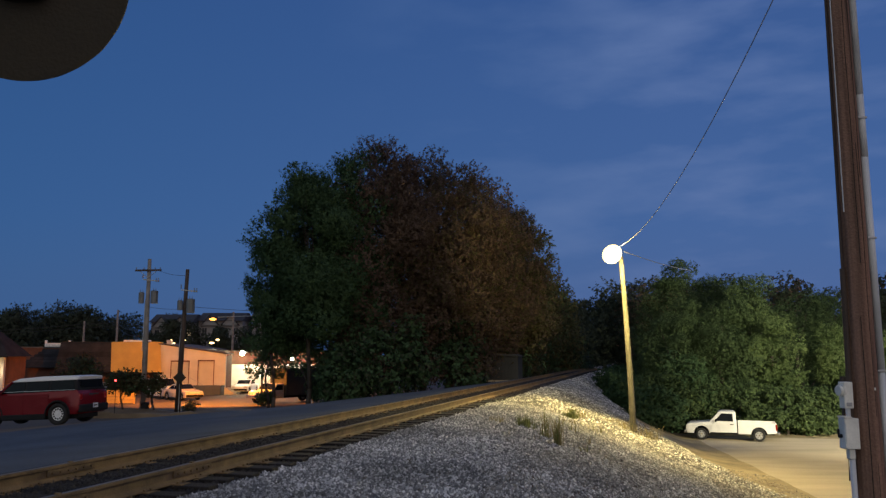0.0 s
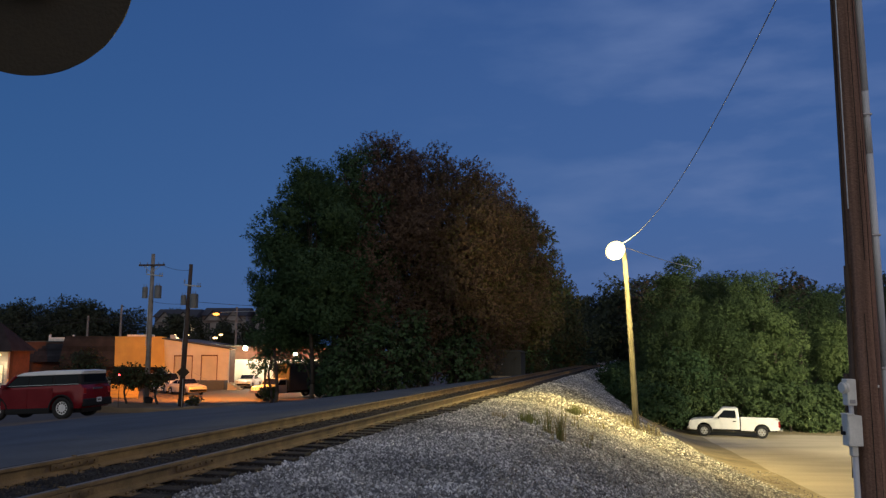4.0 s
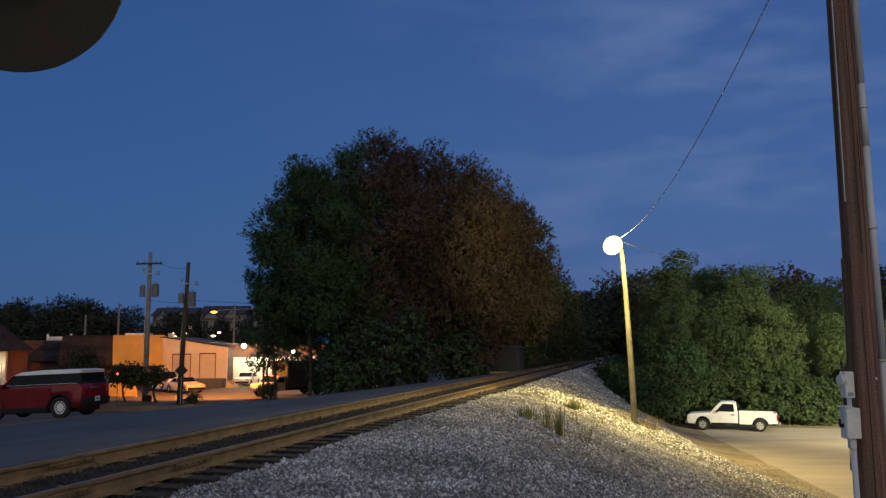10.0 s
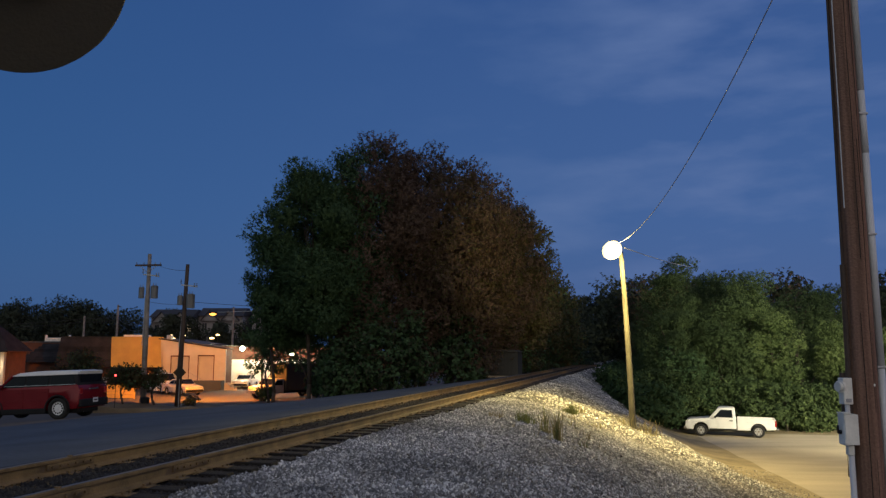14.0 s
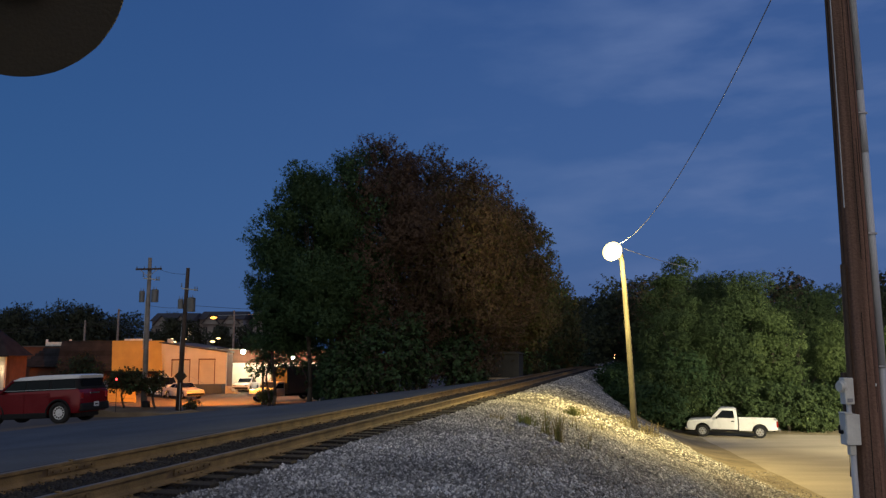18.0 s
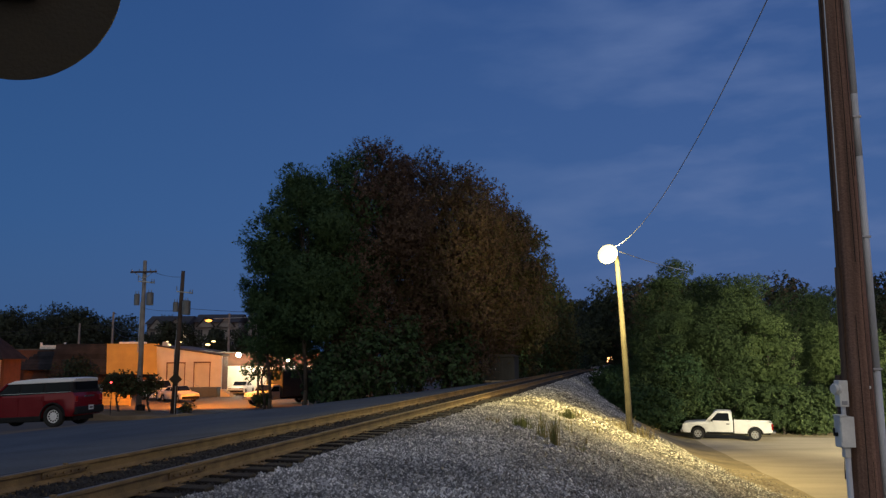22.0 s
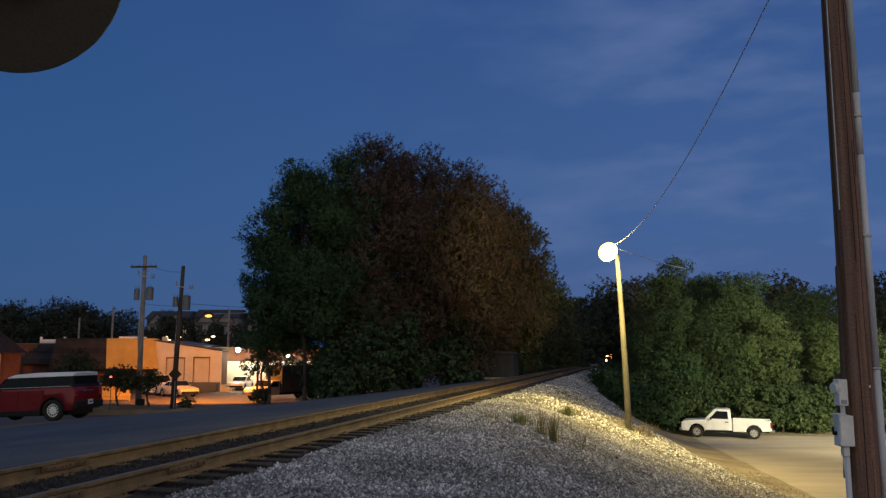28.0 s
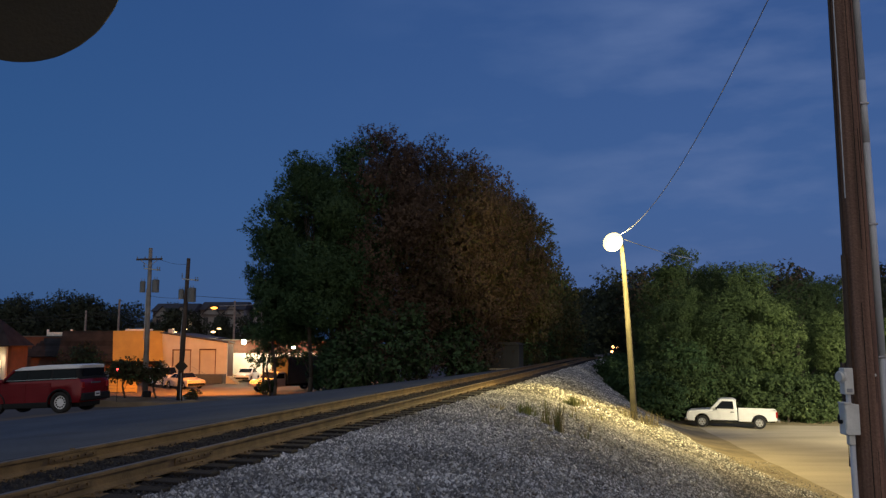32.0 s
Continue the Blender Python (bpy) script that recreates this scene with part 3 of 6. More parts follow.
def build_lamp_pole():
    x, y = 7.79, 33.0
    z0 = ground_z(x, y)
    pole = thing("street_lamp", pose(x, y, z0), "pale wooden light pole with a burning flood lamp", "street lamp")
    bm = B()
    top = Vector((-0.32, 0, 5.75 - z0))
    bmesh.ops.create_cone(bm, cap_ends=True, segments=18, radius1=0.135, radius2=0.095, depth=1, matrix=Matrix.Translation((0, 0, 0.5)))
    bmesh.ops.subdivide_edges(bm, edges=[e for e in bm.edges if abs(e.verts[0].co.z - e.verts[1].co.z) > 0.5], cuts=16)
    for v in bm.verts:
        u = v.co.z
        v.co.x += top.x * u + 0.04 * math.sin(u * 3.1)
        v.co.z = u * (top.z + 0.4) - 0.4
    part("shaft", bm, M_POLE_PALE, pole, "", True)
    h = Vector((7.0 - x, 32.45 - y, 5.75 - z0))
    bm = tube(B(), (top.x, 0, top.z - 0.2), (h.x, h.y + 0.1, h.z + 0.12), 0.03, n=10)
    part("arm", bm, M_STEEL, pole)
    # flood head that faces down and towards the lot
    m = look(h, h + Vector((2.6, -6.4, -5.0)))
    bm = B()
    bmesh.ops.create_cone(bm, cap_ends=True, segments=28, radius1=0.24, radius2=0.10, depth=0.26, matrix=m @ Matrix.Translation((0, 0, 0.15)))
    head = part("lamp_housing", bm, M_ALU, pole)
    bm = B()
    # ball far wider than a real lens; its size stands in for glare
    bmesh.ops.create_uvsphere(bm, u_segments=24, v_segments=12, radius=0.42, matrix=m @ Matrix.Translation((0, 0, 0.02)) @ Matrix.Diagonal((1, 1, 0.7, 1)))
    part("lens", bm, M_FLOOD, head, "warm white lens, oversized to include its glare", True)
    sagging("overhead_cable", (7.05, 32.6, 6.0), (4.95, 9.0, 7.8), 1.1, 0.010, M_CABLE_PALE, "pale twisted overhead cable to the lamp")
    sagging("overhead_cable", (7.6, 33.0, 5.95), (19.5, 62.0, 8.3), 0.1, 0.016, M_CABLE_PALE, "pale overhead cable behind the lamp")


def insulator(bm, p, r=0.05, h=0.16):
    for k in range(3):
        tube(bm, (p[0], p[1], p[2] + k * h / 3), (p[0], p[1], p[2] + (k + 0.7) * h / 3), r * (1.0 - 0.15 * k), r * (0.6 - 0.1 * k), n=8)


def build_power_pole(x, y, top, lean, mat, arm, tanks, label):
    z0 = ground_z(x, y)
    pole = thing("power_pole", pose(x, y, z0), label, "power pole", "power poles by the yard")
    h = top - z0
    bm = tube(B(), (0, 0, -0.4), (lean, 0, h), 0.19, 0.12, n=14)
    part("shaft", bm, mat, pole, "", True)
    if arm:
        part("crossarm", box(B(), (lean, -0.16, h - 0.78), (1.75, 0.10, 0.12), ry=-1.0, bevel=0.01), M_POLE_DARK, pole)
        for dx in (-0.8, -0.3, 0.45, 0.8):
            bm = B()
            insulator(bm, (lean + dx, -0.16, h - 0.72))
            part("insulator", bm, M_TRANSFORMER, pole)
        part("brace", tube(B(), (lean - 0.6, -0.18, h - 0.8), (lean - 0.02, -0.14, h - 1.3), 0.02, n=6), M_STEEL, pole)
        part("brace", tube(B(), (lean + 0.6, -0.18, h - 0.8), (lean - 0.02, -0.14, h - 1.3), 0.02, n=6), M_STEEL, pole)
    part("bracket", box(B(), (lean + 0.2, -0.1, h - 1.45), (1.1, 0.06, 0.07), ry=6, bevel=0.008), M_STEEL, pole)
    for dx in (-0.35, 0.55, 0.7):
        bm = B()
        insulator(bm, (lean + dx, -0.12, h - 1.55 + 0.25 * (dx < 0)), 0.06, 0.3)
        part("cutout", bm, M_TRANSFORMER, pole)
    for dx, dz, r, hh in tanks:
        bm = tube(B(), (lean * 0.8 + dx, -0.15, h + dz), (lean * 0.8 + dx, -0.15, h + dz + hh), r, n=18)
        tube(bm, (lean * 0.8 + dx, -0.15, h + dz + hh), (lean * 0.8 + dx, -0.15, h + dz + hh + 0.06), r * 1.04, r * 0.6, n=18)
        for k in (-0.09, 0.09):
            insulator(bm, (lean * 0.8 + dx + k, -0.15, h + dz + hh + 0.04), 0.04, 0.2)
        part("transformer", bm, M_TRANSFORMER, pole, "grey cylindrical transformer tank")
    bm = tube(B(), (lean * 0.5 - 0.2, -0.05, h * 0.40), (lean * 0.9 - 0.13, -0.05, h - 2.8), 0.03, n=8)
    part("riser", bm, M_STEEL, pole)
    return pole


build_service_pole()
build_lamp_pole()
A_LABEL = "tall grey wooden power pole with crossarm and transformers"
build_power_pole(-19.77, 53.0, 8.1, -0.02, M_POLE_GREY, True, [(-0.38, -3.0, 0.18, 0.7), (0.48, -3.0, 0.24, 0.8)], A_LABEL)
build_power_pole(-17.5, 53.0, 7.4, 0.30, M_POLE_DARK, False, [(-0.30, -2.75, 0.18, 0.6), (0.40, -2.95, 0.28, 0.9)], "dark leaning wooden power pole with two transformers")
sign = thing("road_sign", pose(-17.32, 52.7, ground_z(-17.3, 52.7)), "diamond-shaped road sign seen from its dark back", "road sign")
zg = ground_z(-17.3, 52.7)
part("plate", bevelled(box(B(), (0, 0, 0.21 - zg), (0.62, 0.02, 0.62), ry=45), 0.006), M_BLACK, sign)
part("post", box(B(), (0.0, 0.04, (0.21 - zg) / 2), (0.05, 0.04, 0.6 - zg), bevel=0.004), M_STEEL, sign)


# ---- crossing signal: the back of its round board ----
def build_signal():
    c = Vector((-1.232, 2.2, 2.655))
    foot = Vector((-1.78, 2.05, ground_z(-1.78, 2.05)))
    sig = thing("crossing_signal", pose(*foot), "railway crossing signal with round matt black backboard", "crossing signal")
    turn = pose(0, 0, 0, 97.8, 0, 4)
    m = Matrix.Translation(c - foot) @ turn
    bm = B()
    bmesh.ops.create_cone(bm, cap_ends=True, segments=96, radius1=0.303, radius2=0.303, depth=0.006, matrix=m)
    ob = part("backboard", bm, M_BLACK, sig, "round matt black backboard")
    for v in ob.data.vertices:
        loc = m.inverted() @ v.co
        a = math.atan2(loc.y, loc.x)
        v.co = m @ (loc + Vector((loc.x, loc.y, 0)) * 0.006 * noise.noise((a * 6, 0, 2)))
    bm = B()
    bmesh.ops.create_cone(bm, cap_ends=True, segments=32, radius1=0.13, radius2=0.11, depth=0.12, matrix=m @ Matrix.Translation((0, 0, -0.07)))
    part("lamp_housing", bm, M_BLACK, ob)
    bm = box(B(), (0, 0, 0), (0.13, 0.13, 0.05), bevel=0.012)
    for k in (-0.04, 0.04):
        tube(bm, (k, -0.05, 0.02), (k, -0.05, 0.045), 0.012, n=6)
    bm.transform(m @ Matrix.Translation((0, 0, 0.03)))
    part("bracket", bm, M_ALU, ob, "pale cast bracket with bolts")
    bm = tube(B(), m @ Vector((0, 0.0, 0.06)), m @ Vector((-0.55, 0.0, 0.06)), 0.03, n=16)
    part("crossarm", bm, M_ALU, sig)
    top = m @ Vector((-0.55, 0, 0.06))
    bm = tube(B(), (top.x, top.y, 0), (top.x, top.y, top.z + 0.5), 0.055, n=20)
    part("mast", bm, M_ALU, sig)
    bm = tube(B(), (top.x, top.y, -0.02), (top.x, top.y, 0.28), 0.16, 0.075, n=20)
    part("mast_base", bm, M_ALU, sig)


build_signal()

# ---- trees ----
ROW = "trees along the track"


def leaves(rng, lobes, count, size, up=0.55, reach=4.2, each=12):
    """Leaves set along short twigs that grow out of the lobes (x, y, z, rx, ry, rz); three corners a leaf."""
    lobes = np.array(lobes)
    twigs = max(1, count // each)
    vol = lobes[:, 3] * lobes[:, 4] + lobes[:, 3] * lobes[:, 5]
    pick = rng.choice(len(lobes), twigs, p=vol / vol.sum())
    u = rng.normal(size=(twigs, 3))
    u /= np.linalg.norm(u, axis=1, keepdims=True)
    r = 1.0 - 0.40 * rng.random(twigs) ** 1.5
    wob = 1 + 0.16 * np.sin(u[:, 0] * 7 + pick) * np.sin(u[:, 2] * 6 + 2 * pick) * np.cos(u[:, 1] * 5)
    p0 = lobes[pick, :3] + u * lobes[pick, 3:6] * (r * wob)[:, None]
    d = u * np.array([1, 1, 0.7]) + np.array([0, 0, up]) + 0.35 * rng.normal(size=(twigs, 3))
    d /= np.linalg.norm(d, axis=1, keepdims=True)
    d *= (size * reach * rng.uniform(0.5, 1.1, twigs))[:, None]
    u, d, p0 = np.repeat(u, each, 0), np.repeat(d, each, 0), np.repeat(p0, each, 0)
    n = len(u)
    t = rng.random(n)[:, None]
    sz = size * (0.6 + 0.7 * rng.random(n))[:, None]
    p = p0 + d * (t - 0.4) + rng.normal(size=(n, 3)) * size * 0.55 * (1.1 - t)
    face = u + 0.5 * rng.normal(size=(n, 3))
    face[:, 2] += 0.35
    a = d / np.linalg.norm(d, axis=1, keepdims=True) + 0.6 * rng.normal(size=(n, 3))
    a -= face * (np.sum(a * face, axis=1) / np.sum(face * face, axis=1))[:, None]
    a /= np.linalg.norm(a, axis=1, keepdims=True)
    b = np.cross(face, a)
    b /= np.linalg.norm(b, axis=1, keepdims=True)
    return np.stack([p - a * sz * 0.4 - b * sz * 0.34, p - a * sz * 0.4 + b * sz * 0.34, p + a * sz * 0.6], axis=1)


def make_lobes(rng, top, low, r, n, squash=1.0, lean=(0, 0), lumpy=False):
    """Lobes of a crown between the heights low and top, widest r."""
    out = []
    for i in range(n):
        u = (i + 0.5) / n
        z = low + (top - low) * u
        w = r * (math.sin(math.pi * (0.18 + 0.70 * u) ** 0.9) ** 0.65) * squash
        for k in range((7 if lumpy else 4) if 0.1 < u < 0.9 else (4 if lumpy else 3)):
            a = rng.uniform(0, 2 * math.pi)
            q = w * rng.uniform(0.30, 0.62)
            lr = max(0.5, w * rng.uniform(0.46, 0.66))
            if lumpy:
                q, lr = w * rng.uniform(0.45, 0.80), max(0.35, w * rng.uniform(0.26, 0.44) * lumpy)
            if r < 1.7 and not lumpy:
                lr = min(lr, (top - low) * 0.45)
                z = min(max(z, low + lr), top - lr)
            out.append((lean[0] * u + q * math.cos(a), lean[1] * u + q * math.sin(a), z + rng.uniform(-0.3, 0.3) * lr, lr, lr, lr * rng.uniform(0.7, 1.0)))
    tip = max(0.5, r * 0.42)
    out.append((lean[0], lean[1], top - tip, tip, tip, tip))
    return out


def wood(bm, rng, base_r, h, lobes, limbs=9):
    n = 7
    pts = [Vector((0.18 * math.sin(i * 1.3), 0.15 * math.cos(i * 1.9), -0.3 + (h + 0.3) * i / n)) for i in range(n + 1)]
    for i in range(n):
        r0, r1 = base_r * (1 - i / n) ** 0.8 + 0.03, base_r * (1 - (i + 1) / n) ** 0.8 + 0.03
        tube(bm, pts[i], pts[i + 1], r0 * (1.35 if i == 0 else 1), r1, n=9)
    for k in range(limbs):
        l = lobes[int(rng.integers(len(lobes)))]
        i = min(n - 1, max(1, int((l[2] / h) * n * 0.7)))
        a = pts[i]
        b = Vector(l[:3])
        mid = a.lerp(b, 0.5) + Vector((0, 0, 0.25))
        r = base_r * 0.34
        tube(bm, a, mid, r, r * 0.6, n=6)
        tube(bm, mid, b, r * 0.6, r * 0.2, n=6)


def tree(x, y, top, low, r, count, size, mats, seed, label, name="tree", group="", lobes_n=7, trunk=0.22, squash=1.0, lean=(0, 0), lumpy=False):
    """top, low: heights of the crown over the sea of the plan; mats: leaf materials in shares."""
    z0 = ground_z(x, y)
    rng = np.random.default_rng(seed)
    if group == ROW and size < 0.275:
        lumpy = 1.22
        count, size = int(count * 2.7), size * 0.66
    elif lumpy and r > 2:
        count, size = int(count * 3.3), size * 0.50
    elif lumpy:
        count, size = int(count * 1.8), size * 0.72
    t = thing(name, pose(x, y, z0), label, name.replace("_", " "), group)
    lobes = make_lobes(rng, top - z0, max(0.3, low - z0), r, lobes_n, squash, lean, lumpy)
    bm = B()
    wood(bm, rng, trunk, (top - z0) * 0.8, lobes)
    part("trunk", bm, M_BARK, t, "", True)
    v = leaves(rng, lobes, count, size, 0.2, 2.6, 6) if group != ROW else leaves(rng, lobes, count, size, 0.55, 3.8, 9)
    idx = rng.choice(len(mats), len(v), p=[0.75, 0.25] if len(mats) == 2 else None) if len(mats) > 1 else None
    me = quads_mesh("crown", v, mats, idx)
    ob = new("crown", me)
    ob.parent = t
    return t


# the big clump beyond the road, then down the line
tree(-8.8, 52.0, 13.7, 2.2, 3.6, 34000, 0.22, [M_LEAF_GD], 1, "tall dark green tree with a ragged crown", group=ROW, lobes_n=9, trunk=0.12)
tree(-11.3, 53.0, 9.6, 1.8, 2.3, 12000, 0.22, [M_LEAF_GD], 20, "dark green tree low at the edge of the clump", group=ROW, lobes_n=6, trunk=0.09)
tree(-7.6, 54.0, 15.0, 1.0, 3.9, 34000, 0.22, [M_LEAF_GD], 2, "dark green tree at the road edge", group=ROW, lobes_n=9)
tree(-5.6, 57.0, 16.6, -1.0, 3.7, 16000, 0.25, [M_LEAF_GD, M_LEAF_R], 21, "dark tree with a few red leaves", group=ROW, lobes_n=9)
tree(-3.9, 55.5, 17.2, 0.0, 4.3, 34000, 0.22, [M_LEAF_R], 3, "tall tree turning red-brown in autumn", group=ROW, lobes_n=10)
tree(-1.6, 58.5, 17.0, 0.0, 4.2, 26000, 0.24, [M_LEAF_R, M_LEAF_O], 22, "tall red-brown tree in the clump", group=ROW, lobes_n=10)
tree(0.4, 57.5, 15.9, 0.0, 4.3, 26000, 0.24, [M_LEAF_R, M_LEAF_O], 4, "tall tree with rusty brown leaves", group=ROW, lobes_n=9)
tree(2.6, 61.0, 15.3, 1.5, 4.0, 24000, 0.24, [M_LEAF_R, M_LEAF_O], 5, "tree with brown and olive leaves", group=ROW, lobes_n=9)
tree(3.4, 63.0, 12.0, 3.0, 3.2, 14000, 0.24, [M_LEAF_O], 23, "lower olive-leaved tree by the track", group=ROW, lobes_n=8)
tree(4.7, 66.5, 15.1, 2.5, 3.6, 15000, 0.26, [M_LEAF_R, M_LEAF_O], 6, "brown-leaved tree near the track", group=ROW, lobes_n=8)
tree(6.6, 68.0, 14.4, -0.5, 3.4, 13000, 0.27, [M_LEAF_O, M_LEAF_R], 7, "olive-leaved tree beside the track", group=ROW, lobes_n=8)
tree(8.6, 77.0, 13.8, -0.5, 3.4, 11000, 0.29, [M_LEAF_O, M_LEAF_G], 24, "olive-leaved tree leaning over the track side", group=ROW, lobes_n=8)
tree(11.3, 87.0, 11.6, -1.0, 3.4, 9000, 0.31, [M_LEAF_O, M_LEAF_G], 8, "tree leaning over the track side", group=ROW, lobes_n=7)
tree(14.2, 98.0, 10.0, -1.0, 3.4, 8000, 0.34, [M_LEAF_O, M_LEAF_G], 9, "lower tree further down the track", group=ROW, lobes_n=6)
tree(17.4, 118.0, 9.6, -1.0, 4.0, 6000, 0.42, [M_LEAF_D], 25, "distant dark tree by the track", group=ROW, lobes_n=6)
tree(22.0, 140.0, 10.5, -1.0, 4.6, 6000, 0.5, [M_LEAF_D], 10, "distant dark tree by the track", group=ROW, lobes_n=6)
tree(27.0, 165.0, 12.0, -1.0, 5.5, 6000, 0.55, [M_LEAF_D], 11, "distant dark tree by the track", group=ROW, lobes_n=6)
tree(58.0, 230.0, 17.0, -2.0, 7.0, 6000, 0.6, [M_LEAF_D], 12, "distant dark tree by the track", group=ROW, lobes_n=6)
tree(43.0, 238.0, 19.0, 6.5, 7.0, 7000, 0.8, [M_LEAF_D], 14, "distant dark tree over the track", group=ROW, lobes_n=6, lean=(8.0, 0))
tree(41.0, 232.0, 18.0, -2.0, 6.5, 6000, 0.8, [M_LEAF_D], 15, "distant dark tree by the track", group=ROW, lobes_n=6)
tree(62.0, 250.0, 19.0, -2.0, 7.5, 6000, 0.8, [M_LEAF_D], 16, "distant dark tree by the track", group=ROW, lobes_n=6)
tree(53.0, 222.0, 14.5, -2.0, 7.0, 6000, 0.6, [M_LEAF_D], 13, "distant dark tree by the track", group=ROW, lobes_n=6)
tree(88.0, 440.0, 18.0, -2.0, 8.0, 4000, 1.5, [M_LEAF_D], 17, "distant dark tree by the track", group=ROW, lobes_n=6)
tree(99.0, 482.0, 19.0, -2.0, 8.5, 4000, 1.5, [M_LEAF_D], 18, "distant dark tree by the track", group=ROW, lobes_n=6)
# undergrowth at the feet of the clump
for i, (x, y, top, r) in enumerate(((-6.9, 51.6, 1.6, 1.3), (-6.2, 51.0, 2.4, 1.6), (-4.6, 51.6, 3.4, 2.1), (-2.0, 54.0, 4.0, 2.3), (0.6, 56.5, 4.0, 2.3), (1.2, 60.5, 4.2, 2.2), (5.2, 67.5, 4.2, 2.3), (7.4, 74.0, 4.2, 2.5),
                                  (10.2, 86.0, 4.0, 2.8), (14.0, 100.0, 4.0, 3.2), (20.5, 128.0, 3.6, 4.0))):
    tree(x, y, top, -1.6, r, 3800, 0.27, [M_LEAF_GD, M_LEAF_D], 30 + i, "dark tangled shrub under the trees", "shrub", "shrubs under the trees", 4, 0.06, 1.15)
# right of the track: vine-covered trees and shrubs round the lot
VINE = "vine-covered trees by the lot"
tree(17.9, 62.0, 8.0, -2.5, 3.2, 12000, 0.25, [M_LEAF_G], 50, "green tree behind the bank", group=VINE, lobes_n=8, lumpy=True)
tree(18.4, 62.0, 9.2, -2.5, 2.6, 11000, 0.25, [M_LEAF_G], 51, "tall green tree with feathery top", group=VINE, lobes_n=8, lumpy=True)
tree(20.6, 61.0, 7.8, -2.5, 2.4, 10000, 0.25, [M_LEAF_G], 60, "green tree behind the lot", group=VINE, lobes_n=8, lumpy=True)
# brighter leaf colour on the lamplit domes, plain green on the dimmer trees
tree(21.3, 55.5, 7.3, -3.0, 3.0, 15000, 0.24, [M_LEAF_G, M_LEAF_V], 52, "tree smothered in bright green vines", group=VINE, lobes_n=5, lumpy=1.5)
tree(21.8, 56.5, 6.4, -3.0, 2.1, 13000, 0.24, [M_LEAF_V, M_LEAF_G], 61, "tree smothered in bright green vines", group=VINE, lobes_n=5, lumpy=1.5)
tree(18.4, 52.5, 5.2, -3.0, 2.7, 13000, 0.23, [M_LEAF_G], 53, "vine-hung tree behind the parked truck", group=VINE, lobes_n=5, lumpy=1.5)
tree(21.3, 52.0, 4.2, -3.0, 1.95, 10000, 0.23, [M_LEAF_V], 62, "vine-hung tree behind the parked truck", group=VINE, lobes_n=5, lumpy=1.5)
tree(26.7, 53.5, 3.6, -3.0, 2.1, 12000, 0.24, [M_LEAF_V], 54, "rounded tree smothered in bright green vines", group=VINE, lobes_n=5, lumpy=1.5)
tree(30.4, 56.0, 3.4, -3.0, 3.0, 9000, 0.26, [M_LEAF_V], 55, "rounded tree smothered in bright green vines", group=VINE, lobes_n=5, lumpy=1.5)
tree(17.0, 60.0, 6.6, -2.5, 2.8, 10000, 0.24, [M_LEAF_G, M_LEAF_O], 56, "dark green tree below the bank", group=VINE, lobes_n=7, lumpy=True)
tree(14.7, 51.5, 4.2, -3.0, 2.5, 11000, 0.23, [M_LEAF_G], 57, "dark green shrubby tree below the bank", group=VINE, lobes_n=6, lumpy=True)
tree(16.4, 54.0, 5.6, -3.0, 2.5, 11000, 0.23, [M_LEAF_G], 63, "dark green tree behind the parked truck", group=VINE, lobes_n=7, lumpy=True)
tree(33.0, 74.0, 7.6, -2.5, 4.4, 11000, 0.30, [M_LEAF_G], 65, "dim green tree behind the lot", group=VINE, lobes_n=6, lumpy=True)
tree(38.5, 78.0, 8.2, -2.5, 4.6, 11000, 0.30, [M_LEAF_G], 66, "dim green tree behind the lot", group=VINE, lobes_n=6, lumpy=True)
tree(23.0, 80.0, 9.2, -2.5, 4.0, 9000, 0.33, [M_LEAF_G, M_LEAF_O], 58, "green tree further along the bank", group=VINE, lobes_n=7, lumpy=True)
tree(28.5, 86.0, 9.5, -2.5, 4.0, 8000, 0.36, [M_LEAF_G], 64, "green tree behind the vine-hung trees", group=VINE, lobes_n=7, lumpy=True)
tree(29.0, 100.0, 10.0, -2.5, 4.5, 6000, 0.42, [M_LEAF_G], 59, "green tree further along the bank", group=VINE, lobes_n=7, lumpy=True)
for i, (x, y, top, r) in enumerate(((13.5, 49.0, 0.6, 1.7), (15.4, 49.6, 0.5, 1.9), (18.0, 48.8, 0.0, 1.8), (20.4, 48.2, -0.3, 1.7), (22.3, 48.6, -0.4, 1.5), (25.6, 49.2, 0.0, 1.5),
                                  (27.0, 50.0, 0.6, 2.0), (29.4, 51.0, 0.8, 2.2), (15.0, 53.0, 1.6, 2.0), (16.2, 57.0, 2.4, 2.2), (18.8, 66.0, 2.6, 2.6), (22.2, 83.0, 2.6, 2.4), (27.6, 104.0, 2.8, 2.6), (36.6, 146.0, 3.2, 3.0), (20.3, 74.0, 2.6, 2.4), (30.8, 122.0, 3.0, 2.6))):
    tree(x, y, top, -3.0, r, 4200, 0.24, [M_LEAF_G, M_LEAF_V], 70 + i, "dense green shrub at the lot edge", "shrub", "shrubs at the lot edge", 4, 0.05, 1.2, lumpy=True)
